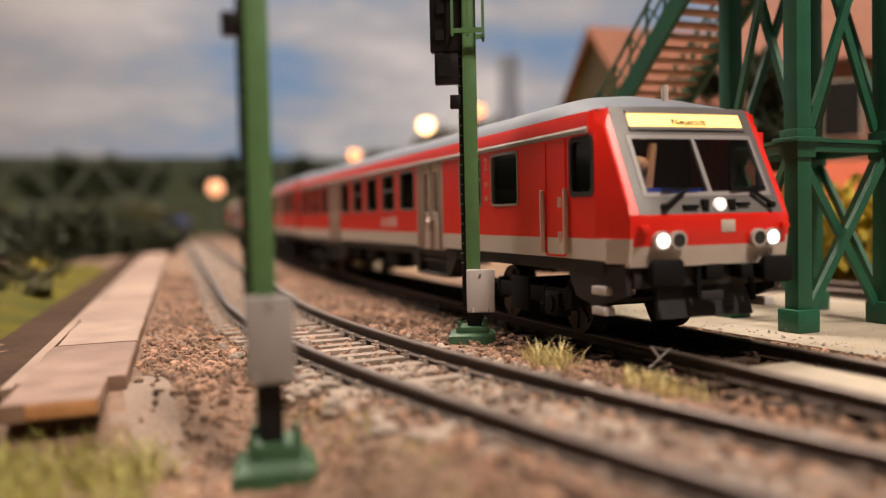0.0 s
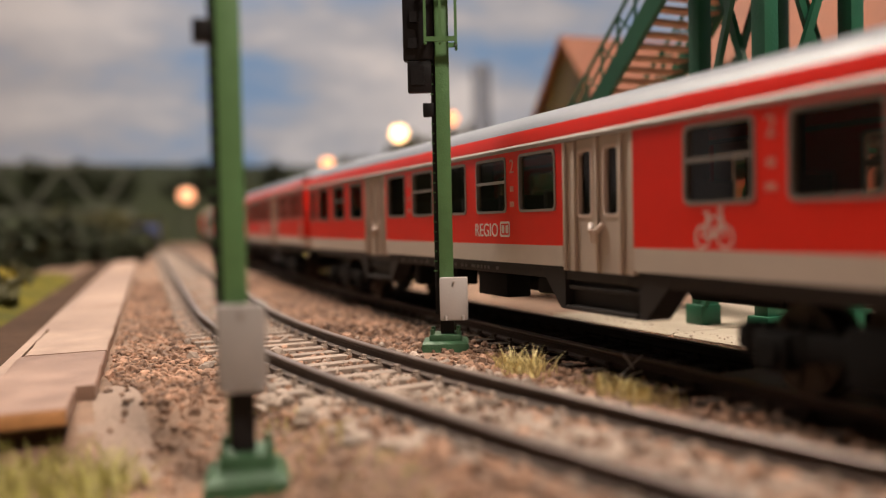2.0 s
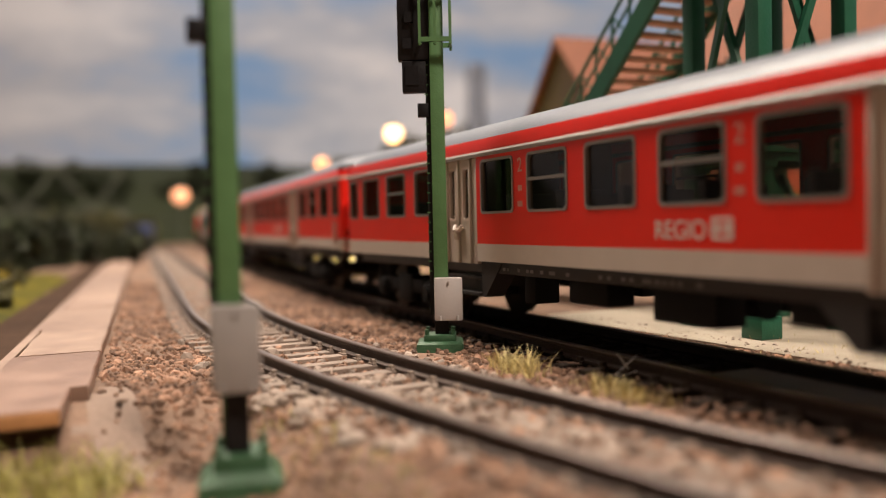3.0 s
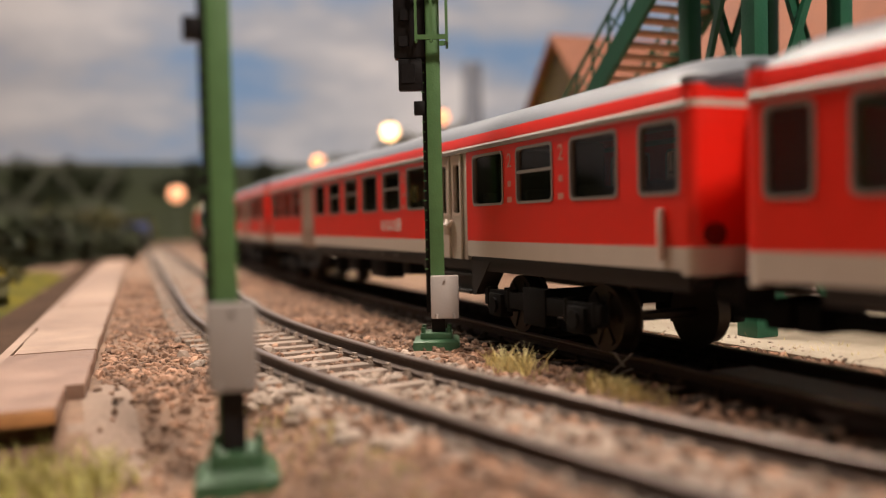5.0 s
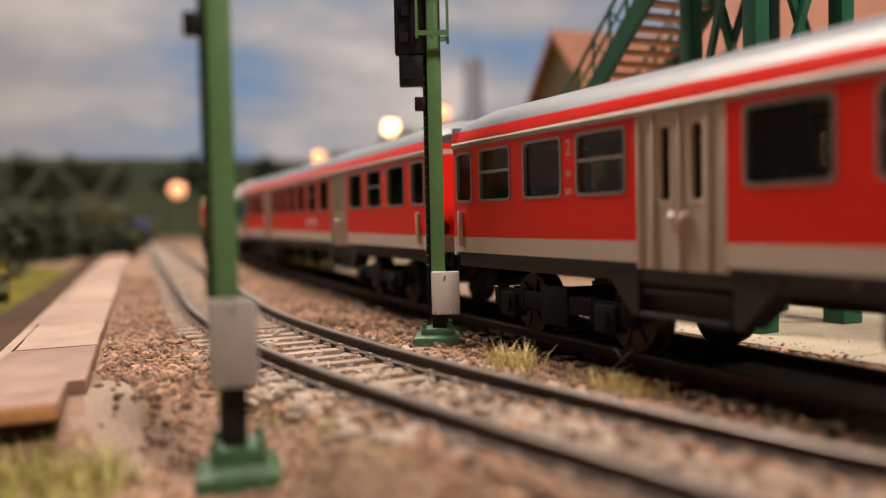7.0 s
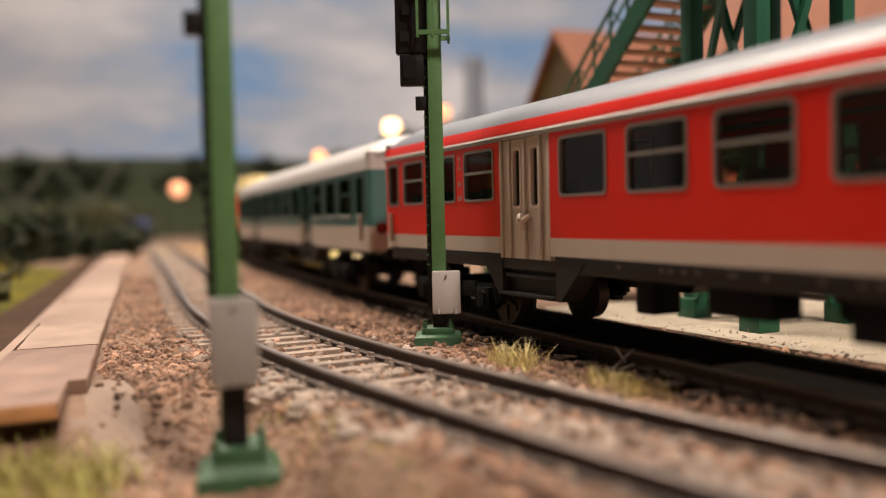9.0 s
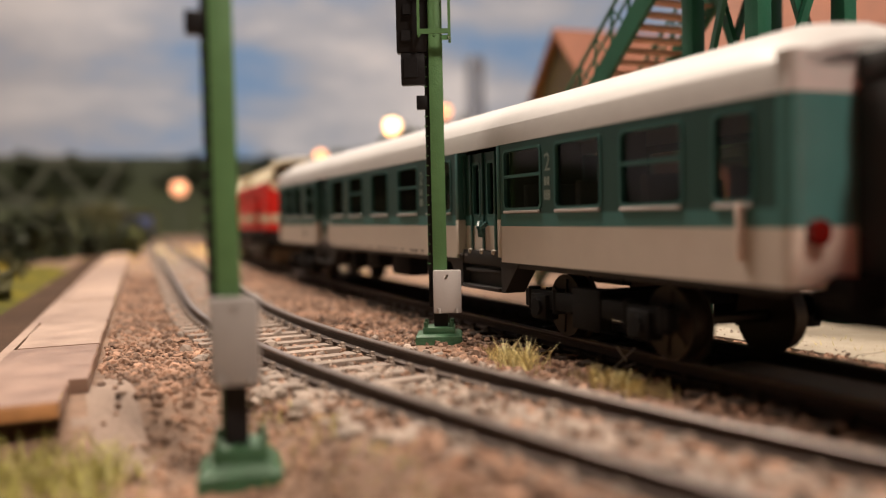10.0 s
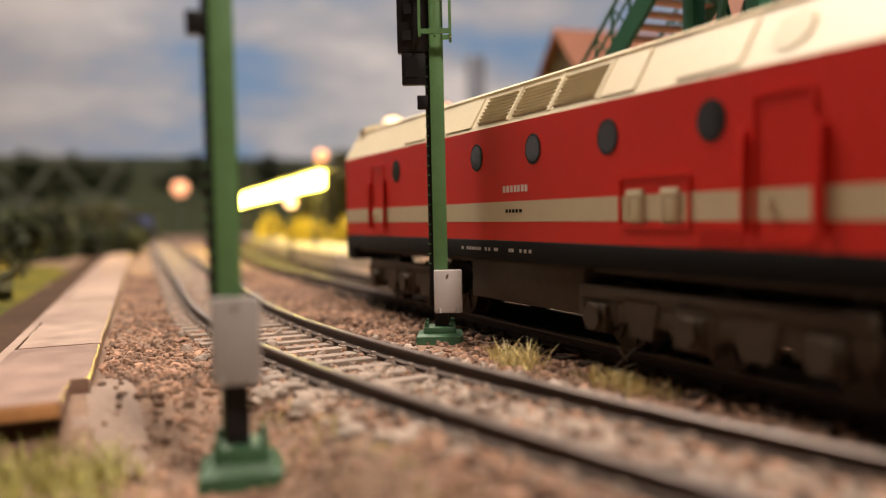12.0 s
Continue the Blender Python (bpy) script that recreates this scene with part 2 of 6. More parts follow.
def text_part(name, words, size, mat, parent, m, label=""):
    """Built-in font letters, size mm high, lying in the pose m (metres)."""
    cu = bpy.data.curves.new("letters", "FONT")
    cu.body, cu.size, cu.extrude, cu.align_x = words, size * MM, 0.00005, "CENTER"
    tmp = bpy.data.objects.new("letters", cu)
    me = bpy.data.meshes.new_from_object(tmp)
    bpy.data.objects.remove(tmp)
    me.materials.clear()
    me.materials.append(mat)
    ob = new(name, me)
    ob.parent, ob.matrix_basis = parent, m
    if label:
        ob["label"] = label
    return ob


# ---- the two lines of track, as plans ----
K0, K1, U_STRAIGHT = 3.2858e-4, 4.107e-7, -620.0


def main_line(u, lateral=0.0, z=0.0):
    """A point of the main line at arc length u, and the heading there."""
    v = max(u, U_STRAIGHT)
    n = 40
    x = y = 0.0
    for i in range(n):
        s = v * (i + 0.5) / n
        a = K0 * s + K1 * s * s / 2
        x += math.cos(a) * v / n
        y += math.sin(a) * v / n
    a = K0 * v + K1 * v * v / 2
    x += (u - v) * math.cos(a)
    y += (u - v) * math.sin(a)
    return Vector((x - math.sin(a) * lateral, y + math.cos(a) * lateral, z)), a


def side_line(x, lateral=0.0, z=0.0):
    """The nearer line, by x."""
    d = max(0.0, x + 170)
    y = -47.7 - 0.09 * (x + 170) + 0.00085 * d * d
    a = math.atan(-0.09 + 0.0017 * d)
    return Vector((x - math.sin(a) * lateral, y + math.cos(a) * lateral, z)), a


RAIL_SECTION = [(-1.25, -2.5), (1.25, -2.5), (1.25, -2.1), (0.4, -1.8), (0.4, -0.9), (0.62, -0.7), (0.62, -0.35), (-0.62, -0.35), (-0.62, -0.7), (-0.4, -0.9), (-0.4, -1.8), (-1.25, -2.1)]
HEAD_SECTION = [(-0.62, -0.35), (0.62, -0.35), (0.62, -0.14), (0.46, 0.0), (-0.46, 0.0), (-0.62, -0.14)]


def sleeper_mesh():
    bm = B()
    box(bm, -1.35, 1.35, -14.5, 14.5, -4.0, -2.5, 0.12)
    for y in (-8.8, 8.8):
        box(bm, -1.15, 1.15, y - 2.0, y + 2.0, -2.52, -2.2)
        for dy in (-1.45, 1.45):
            box(bm, -0.5, 0.5, y + dy - 0.35, y + dy + 0.35, -2.22, -1.6)
    return mesh_of("sleeper", bm, SLEEPER, 0)


SLEEPER_MESH = sleeper_mesh()
DARK_SLEEPER_MESH = SLEEPER_MESH.copy()
DARK_SLEEPER_MESH.materials[0] = DARKSLEEPER


def railway_track(name, line, params, label):
    track = tagged(new(name), label, "railway track", "tracks", "structure")
    for side in (-8.8, 8.8):
        for sec, mat, nm in ((RAIL_SECTION, RAIL, "rail"), (HEAD_SECTION, RAILTOP, "rail_head")):
            bm = B()
            rings = []
            for q in params:
                p, a = line(q, side)
                n = Vector((-math.sin(a), math.cos(a), 0))
                rings.append([p + n * y + Vector((0, 0, z)) for y, z in sec])
            loft(bm, rings)
            part(nm, bm, mat, track, smooth=0)
    return track


def lay_sleepers(track, line, start, end, step, mesh=SLEEPER_MESH):
    q, i = start, 0
    while q < end:
        p, a = line(q)
        ob = new("sleeper", mesh)
        ob.parent = track
        ob.matrix_basis = Matrix.Translation(p * MM) @ pose(0, 0, random.uniform(-0.0001, 0.0001), 0, 0, math.degrees(a) + random.uniform(-1, 1))
        q += step * random.uniform(0.94, 1.06)


# ---- ground ----
def ground_height(x, y):
    p = Vector((x * 0.03, y * 0.03, 0))
    h = -3.3 + 0.55 * noise.noise(p) + 0.35 * noise.noise(p * 4)
    dip = min(1, max(0, (-61 - y) / 9)) * min(1, max(0, (x + 62) / 22))
    return h - 5.2 * dip * dip * (3 - 2 * dip)


def plank_right(x):
    return -86.0 - (x + 65.7) * 0.0945


def near_rail(x, y):
    """How far (x, y) lies from the centre lines of the nearer and the main line."""
    p, a = side_line(x)
    q, b = main_line(x)
    return (y - p.y) * math.cos(a), (y - q.y) * math.cos(b)


def sandy(x, y):
    d = y - plank_right(x) + 2.2 * noise.noise(Vector((x * 0.12, y * 0.12, 9)))
    return -76 < x < -40 and 0 < d < 6 + (x + 76) * 0.09


def ground():
    def axis(fine0, fine1, step, far0, far1):
        a = list(np.arange(fine0, fine1, step))
        lo, hi, s = [], [], step
        q = fine0
        while q > far0:
            s *= 1.35
            q -= s
            lo.append(q)
        q, s = fine1, step
        while q < far1:
            hi.append(q)
            s *= 1.35
            q += s
        return lo[::-1] + a + hi
    xs, ys = axis(-300, 70, 2.2, -2600, 1200), axis(-115, 90, 2.2, -1400, 2400)
    verts, faces = [], []
    for y in ys:
        for x in xs:
            verts.append((x * MM, y * MM, ground_height(x, y) * MM))
    n = len(xs)
    for j in range(len(ys) - 1):
        for i in range(n - 1):
            faces.append((j * n + i, j * n + i + 1, (j + 1) * n + i + 1, (j + 1) * n + i))
    me = bpy.data.meshes.new("ground")
    me.from_pydata(verts, [], faces)
    me.materials.append(EARTH)
    me.materials.append(SAND)
    me.materials.append(DARKSOIL)
    for f in me.polygons:                            # a tongue of grey sand beside the boards
        if sandy(f.center.x / MM, f.center.y / MM):
            f.material_index = 1
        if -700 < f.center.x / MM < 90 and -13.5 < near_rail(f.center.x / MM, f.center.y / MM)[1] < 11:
            f.material_index = 2                     # dark bed of the main line, train's shade in its colour
    me.shade_smooth()
    tagged(new("ground", me), "brown gravelly earth between the tracks of a layout", "ground", kind="structure")


def scatter_mesh(name, spots, mat, label, category):
    """Irregular stones: spots of (x, y, z, size)."""
    t = (1 + 5 ** 0.5) / 2
    ico = np.array([(-1, t, 0), (1, t, 0), (-1, -t, 0), (1, -t, 0), (0, -1, t), (0, 1, t), (0, -1, -t), (0, 1, -t), (t, 0, -1), (t, 0, 1), (-t, 0, -1), (-t, 0, 1)]) / 1.9
    tri = [(0, 11, 5), (0, 5, 1), (0, 1, 7), (0, 7, 10), (0, 10, 11), (1, 5, 9), (5, 11, 4), (11, 10, 2), (10, 7, 6), (7, 1, 8),
           (3, 9, 4), (3, 4, 2), (3, 2, 6), (3, 6, 8), (3, 8, 9), (4, 9, 5), (2, 4, 11), (6, 2, 10), (8, 6, 7), (9, 8, 1)]
    rng = np.random.default_rng(7)
    n = len(spots)
    s = np.array(spots)
    stretch = rng.uniform(0.55, 1.35, (n, 1, 3)) * np.array([1, 1, 0.75])
    v = ico[None] * stretch * rng.uniform(0.75, 1.2, (n, 12, 1))
    a, b = rng.uniform(0, 6.283, n), rng.uniform(-0.6, 0.6, n)
    ca, sa, cb, sb = np.cos(a)[:, None], np.sin(a)[:, None], np.cos(b)[:, None], np.sin(b)[:, None]
    x, y, z = v[..., 0], v[..., 1], v[..., 2]
    x, z = x * cb - z * sb, x * sb + z * cb
    x, y = x * ca - y * sa, x * sa + y * ca
    w = np.stack((x, y, z), -1) * s[:, None, 3:4] * 0.5 + s[:, None, :3]
    f = (np.array(tri)[None] + 12 * np.arange(n)[:, None, None]).reshape(-1, 3)
    me = bpy.data.meshes.new(name)
    me.from_pydata((w.reshape(-1, 3) * MM).tolist(), [], f.tolist())
    me.materials.append(mat)
    return tagged(new(name, me), label, category, kind="stuff")


def ballast():
    rng = random.Random(3)
    small, grey, dark = [], [], []
    while len(small) + len(dark) + len(grey) < 31000:
        x = 60 - 420 * rng.random() ** 1.25
        y = rng.uniform(-92, 26)
        d1, d2 = near_rail(x, y)
        if 7.2 < abs(d1) < 10.4 or 7.2 < abs(d2) < 10.4:
            continue
        base = ground_height(x, y)
        size = rng.uniform(0.5, 1.45) * (1.5 if rng.random() < 0.14 else 1.0)
        if noise.noise(Vector((x * 0.06, y * 0.06, 4.0))) < -0.22 and rng.random() < 0.7:
            continue
        if abs(d1) < 15 or abs(d2) < 15:
            if rng.random() < (0.5 if x < -45 or abs(d2) < 15 else 0.0):
                continue
            size *= 0.95
            base = max(base, -3.1) + (0.45 if x > -45 and abs(d1) < 15 else 0.0)
        if y < plank_right(x) + 1 and x < -45:
            continue
        if x > -58 and y < -58:                      # bare earth in front
            if rng.random() < 0.25:
                continue
            size *= rng.uniform(0.45, 0.95)
        if sandy(x, y) and rng.random() < 0.93:
            continue
        stone = (x, y, base + size * 0.12, size)
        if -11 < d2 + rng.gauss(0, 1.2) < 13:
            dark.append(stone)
        elif -8 < d1 < 5 and x > -46 and rng.random() < 0.6:
            grey.append((x, y, base + size * 0.12, size * 1.15))
        else:
            small.append(stone)
    for i in range(240):
        x = rng.gauss(-48, 26)
        d = rng.choice((-1, 1)) * rng.uniform(10.8, 19) if rng.random() < 0.6 else rng.uniform(-7, 7)
        p, a = side_line(x, d)
        grey.append((p.x, p.y, ground_height(p.x, p.y) + 0.5, rng.uniform(1.4, 2.8)))
    scatter_mesh("ballast_gravel", small, STONE, "loose brown ballast gravel round the sleepers", "gravel")
    scatter_mesh("shaded_dark_ballast", dark, DARKSTONE, "dark ballast under the main line, train's shade in its colour", "gravel")
    scatter_mesh("ballast_stones", grey, GREYSTONE, "larger grey-brown ballast stones by the near rails", "gravel")


def blades(name, spots, mat, label, category="grass"):
    """Grass: spots of (x, y, height, lean, spread, count)."""
    rng = random.Random(11)
    verts, faces = [], []
    for x, y, h, lean, spread, count in spots:
        for i in range(count):
            a, r = rng.uniform(0, 6.283), spread * rng.random() ** 0.7
            px, py = x + r * math.cos(a), y + r * math.sin(a)
            z = ground_height(px, py) - 0.2
            hh, b = h * rng.uniform(0.45, 1.1), rng.uniform(0, 6.283)
            dx, dy = lean * hh * math.cos(b) * rng.random(), lean * hh * math.sin(b) * rng.random()
            w = rng.uniform(0.07, 0.15)
            c, s = math.cos(b + 1.57) * w, math.sin(b + 1.57) * w
            k = len(verts)
            verts += [(px - c, py - s, z), (px + c, py + s, z), (px - c * 0.8 + dx * 0.4, py - s * 0.8 + dy * 0.4, z + hh * 0.6),
                      (px + c * 0.8 + dx * 0.4, py + s * 0.8 + dy * 0.4, z + hh * 0.6), (px + dx, py + dy, z + hh),
                      (px - c * 0.2 + s * 0.7, py - s * 0.2 - c * 0.7, z), (px + dx * 0.45 + s * 0.5, py + dy * 0.45 - c * 0.5, z + hh * 0.6)]
            faces += [(k, k + 1, k + 3, k + 2), (k + 2, k + 3, k + 4), (k + 5, k, k + 2, k + 6), (k + 6, k + 2, k + 4), (k + 1, k + 5, k + 6, k + 3), (k + 3, k + 6, k + 4)]
    me = bpy.data.meshes.new(name)
    me.from_pydata([(x * MM, y * MM, z * MM) for x, y, z in verts], [], faces)
    me.materials.append(mat)
    return tagged(new(name, me), label, category, kind="stuff")


ground()
side_track = railway_track("track_near", side_line, [-1500, -1100, -800, -500, -300] + list(range(-200, 101, 6)), "curved brown model track with dull steel rails")
main_track = railway_track("track_main", main_line, [-1600, -1200, -900] + list(range(-640, 161, 10)), "dark brown model track under the passing train")
ballast()


def plank_boards():
    """The low wooden edge beside the near track: boards end to end, a plywood end in front."""
    t = tagged(new("wooden_walkway"), "weathered brown wooden boards with a raw cut end", "walkway", kind="structure")
    cuts = [-50.0, -66.3, -104, -148, -205, -290, -420, -600, -900]
    for i, (a, b) in enumerate(zip(cuts, cuts[1:])):
        bm = B()
        inset = 2.4 if i == 0 else 0
        n = 6
        top = -0.9 - 0.12 * (i % 2)
        rings = []
        for k in range(n + 1):
            x = a - 0.12 + (b - a + 0.24) * k / n
            r = plank_right(x) - inset + random.uniform(-0.15, 0.15)
            l = plank_right(x) - 14.2 + random.uniform(-0.2, 0.2) - (0.6 if i % 2 else 0)
            if i == 0:
                l = plank_right(x) - 14.1
            rings.append([(x, l, top - 2.3), (x, r, top - 2.3), (x, r, top - 0.25), (x, r - 0.25, top), (x, l + 0.25, top), (x, l, top - 0.25)])
        loft(bm, rings)
        part("board", bm, DARKPLANK if i < 2 else PLANK, t, smooth=20)
        bm = B()
        rings = []
        for k in range(2):
            x = a + (b - a) * k
            l = plank_right(x) - 14.9
            rings.append([(x, l - 1.9, -3.4), (x, l, -3.4), (x, l, -1.5), (x, l - 1.9, -1.6)])
        if i:
            loft(bm, rings)
            part("edge_strip", bm, PLANK, t)
        else:
            bm.free()
    bm = B()
    y = plank_right(-50)
    box(bm, -49.95, -49.6, y - 10.9, y - 2.5, -2.9, -1.05, 0.08)
    # added dark block, stands in for the shade under the front board
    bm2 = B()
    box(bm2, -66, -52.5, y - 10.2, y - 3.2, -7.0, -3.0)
    part("gap_shade", bm2, DARKSOIL, t, "dark block that stands for shade under the front board")
    part("cut_end", bm, CUTWOOD, t, "orange-brown raw plywood end")


plank_boards()


# ---- signals ----
def colour_light_signal(x, y, z, rz, with_head, cabinet, label, half=4.4, rise=0.0, foot=0.0, side=0.0):
    s = tagged(thing("signal_mast", x, y, z, rz), label, "signal", "signal masts")
    bm = B()
    loft(bm, [[(foot - q, -q, h), (foot + q, -q, h), (foot + q, q, h), (foot - q, q, h)] for q, h in ((half + 0.2, -1.3 if foot else -0.6), (half, 1.2 + rise * 0.4), (half - 0.4, 1.5 + rise * 0.4), (half - 1.2, 1.7 + rise * 0.7))])
    part("base", bm, BASEGREEN, s, "chipped green footing")
    bm = B()
    box(bm, foot - 3.1, foot + 3.1, -3.1, 3.1, 1.4, 2.9 + rise, 0.3)
    part("base_plate", bm, BASEGREEN, s)
    for i in (-2.5, 2.5):
        for j in (-2.5, 2.5):
            bm = B()
            tube(bm, (i + foot, j, 2.7 + rise), (i + foot, j, 3.9 + rise), 0.45, 6)
            part("bolt", bm, BASEGREEN, s)
    top = 74 if with_head else 66
    bm = B()
    box(bm, -0.9, 1.75, -1.5, -1.0, cabinet[0], top, 0.08)
    box(bm, -0.9, 1.75, 1.0, 1.5, 2.5, top, 0.08)
    part("mast", bm, SIGNALGREEN, s)
    bm = B()
    box(bm, -0.5, 0.4, -1.0, 1.0, 2.5, top)
    box(bm, -0.9 + foot * 0.4, 1.75 + foot * 0.4, -1.55, -1.05, 2.5, cabinet[0])
    part("web", bm, SIGNALBLACK, s, "dark recess and foot of the mast")
    bm = B()
    box(bm, -1.8, -0.9, -0.6, 0.6, cabinet[0] + 1, top - 4)
    part("ladder_rail", bm, SIGNALBLACK, s)
    bm = B()
    box(bm, -1.95, -1.3, -0.75, -0.5, 0, 0.22)
    rung = mesh_of("rung", bm, SIGNALGREEN, 0)
    zr = 15.0
    while zr < top - 4:
        ob = new("rung", rung)
        ob.parent, ob.matrix_basis = s, pose(0, 0, zr * MM)
        zr += 1.9
    cab = part("cabinet", plated_box(*cabinet, side), CABINET if with_head else DULLCABINET, s, "light grey switch cabinet")
    bm = B()
    for i in (0.2, 3.5):
        tube(bm, (i + side, -3.6, cabinet[0] + 0.1), (i + side, -3.6, cabinet[0] + 1.0), 0.28, 8)
    tube(bm, (1.9 + side, -3.75, cabinet[1] - 0.7), (1.9 + side, -3.3, cabinet[1] - 0.7), 0.22, 8)
    part("hinge", bm, CABINET if with_head else DULLCABINET, cab)
    bm = B()
    dz = -3.0 - z
    box(bm, -3.4, -1.3, -1.1, 0.7, 45.0 + dz, 47.6 + dz, 0.15)
    part("lamp_box", bm, SIGNALBLACK, s)
    if not with_head:
        return s
    bm = B()
    box(bm, -6.2, -1.6, -1.8, 0.4, 49.6, 55.6, 0.2)
    part("lower_signal_board", bm, SIGNALBLACK, s)
    bm = B()
    box(bm, -5.6, -3.0, -2.0, -1.7, 51.0, 54.6)
    part("lamp_hood", bm, SIGNALBLACK, s)
    bm = B()
    box(bm, -7.0, -1.0, -1.2, 1.2, 55.8, 80, 0.3)
    box(bm, -6.0, -4.2, -1.8, -1.1, 58, 60)
    box(bm, -5.6, -3.9, -1.9, -1.1, 63, 65)
    part("signal_board", bm, SIGNALBLACK, s, "black signal head")
    bm = B()
    for a, b in (((-2.6, -3.4), (3.2, -3.4)), ((3.2, -3.4), (3.2, 2.6)), ((-2.6, 2.6), (3.2, 2.6)), ((-2.6, -3.4), (-2.6, 2.6))):
        bar(bm, (*a, 59.3), (*b, 59.3), 0.55, 0.9)
        bar(bm, (*a, 70), (*b, 70), 0.45)
    for px, py in ((-2.6, -3.4), (0.3, -3.4), (3.2, -3.4), (3.2, 2.6), (-2.6, 2.6)):
        bar(bm, (px, py, 58.6), (px, py, 74), 0.5)
        ball(bm, (px, py, 58.5), 0.35, 1)
    part("cage", bm, SIGNALGREEN, s, "green maintenance cage")
    return s


def plated_box(z0, z1, side):
    bm = B()
    box(bm, -0.9 + side, 4.5 + side, -3.3, -1.5, z0, z1, 0.35)
    return bm


colour_light_signal(-85.0, -21.4, -3.0, 64, True, (5.6, 13.9), "green signal mast with grey cabinet and black head")
colour_light_signal(-30.4, -72.5, -8.6, 78, False, (11.7, 21.5), "green signal mast with grey cabinet, close by", 4.6, 1.9, 1.2, -0.8)


# ---- footbridge tower and stairs ----
LEGS = {"A": (-57, 34), "B": (-82, 40), "C": (-58, 58), "D": (-83, 64)}


def footbridge():
    f = tagged(thing("footbridge"), "dark green steel lattice footbridge tower with stairs", "footbridge")
    Z0, RING, TOP = -2.2, 31.5, 86
    for k, (x, y) in LEGS.items():
        bm = B()
        box(bm, x - 1.75, x + 1.75, y - 1.75, y + 1.75, Z0, TOP, 0.2)
        leg = part("leg", bm, BRIDGEGREEN, f)
        bm = B()
        box(bm, x - 2.7, x + 2.7, y - 2.7, y + 2.7, Z0, Z0 + 4.4, 0.3)
        part("foot", bm, BRIDGEGREEN, leg)
        bm = B()
        box(bm, x - 2.3, x + 2.3, y - 2.3, y + 2.3, RING - 0.8, RING + 4.6, 0.2)
        box(bm, x - 3.3, x + 3.3, y - 3.3, y + 3.3, RING + 2.0, RING + 3.0, 0.2)
        part("collar", bm, BRIDGEGREEN, leg)
    for p, q in (("A", "B"), ("A", "C"), ("B", "D"), ("C", "D")):
        a, b = Vector((*LEGS[p], 0)), Vector((*LEGS[q], 0))
        d = (b - a).normalized()
        bm = B()
        bar(bm, a - d * 1.9 + Vector((0, 0, RING + 1.3)), b + d * 1.9 + Vector((0, 0, RING + 1.2)), 2.2, 1.5)
        bar(bm, a - d * 2.0 + Vector((0, 0, RING + 2.6)), b + d * 2.0 + Vector((0, 0, RING + 2.3)), 3.4, 0.7)
        part("beam", bm, BRIDGEGREEN, f)
        for z0, z1 in ((Z0 + 4, RING - 1), (RING + 5, TOP - 2)):
            for u, v in ((a, b), (b, a)):
                bm = B()
                o = d.cross(Vector((0, 0, 1))) * (0.9 if u is a else -0.9)
                bar(bm, u + d * (2 if u is a else -2) + o + Vector((0, 0, z0)), v - d * (2 if u is a else -2) + o + Vector((0, 0, z1)), 1.7, 1.0, up=d.cross(Vector((0, 0, 1))))
                part("brace", bm, BRIDGEGREEN, f)
    bm = B()
    box(bm, -100, -45, 24, 76, TOP, TOP + 3)
    part("deck", bm, BRIDGEGREEN, f)
    # stairs from the deck down beside the line
    top, foot = Vector((-88, 0, 86)), Vector((-191, 0, -2))
    for y in (44.0, 64.0):
        bm = B()
        bar(bm, top + Vector((0, y, 0)), foot + Vector((0, y, 0)), 1.4, 5.5)
        stringer = part("stringer", bm, BRIDGEGREEN, f)
        bm = B()
        up = Vector((0, 0, 13))
        bar(bm, top + Vector((0, y, 13)), foot + Vector((0, y, 13)), 0.7)
        bar(bm, top + Vector((0, y, 8)), foot + Vector((0, y, 8)), 0.5)
        n = 14
        for i in range(n + 1):
            p = top.lerp(foot, i / n) + Vector((0, y, 0))
            bar(bm, p, p + up, 0.6)
            if i < n:
                q = top.lerp(foot, (i + 1) / n) + Vector((0, y, 0))
                bar(bm, p, q + up, 0.4)
        part("railing", bm, BRIDGEGREEN, stringer)
    tread = B()
    box(tread, -2.3, 2.3, 44.7, 63.3, -0.35, 0.35)
    tm = mesh_of("tread", tread, TREAD, 0)
    n = 36
    for i in range(n):
        ob = new("tread", tm)
        ob.parent = f
        p = top.lerp(foot, (i + 0.5) / n)
        ob.matrix_basis = pose(p.x * MM, 0, p.z * MM)


TREAD = material("brown_wooden_tread", (0.42, 0.24, 0.16), 0.7, vary=0.15, scale=200, bump=0.3)
footbridge()

slabs = tagged(thing("bridge_foundation"), "pale concrete slabs under the bridge legs", "foundation")
for xa, xb in ((-118, -73.2), (-72.8, -28.2), (-27.8, 70)):
    bm = B()
    loft(bm, [[(x, 24.2 + 0.02 * (x + 60), -3.8), (x, 92, -3.8), (x, 92, -2.2), (x, 24.9 + 0.02 * (x + 60), -2.2), (x, 24.2 + 0.02 * (x + 60), -2.6)] for x in (xa, (xa + xb) / 2, xb)])
    part("slab", bm, CONCRETE, slabs)
bm = B()
rings = []
for u in (-30, -18, -6, 6, 20):
    rings.append([main_line(u, l)[0] + Vector((0, 0, z)) for l, z in ((-2.2, -3), (5.6, -3), (5.6, -1.5), (-2.2, -1.5))])
loft(bm, rings)
tagged(part("crossing_panel", bm, CONCRETE), "worn pale panel lying between the rails", "panel")


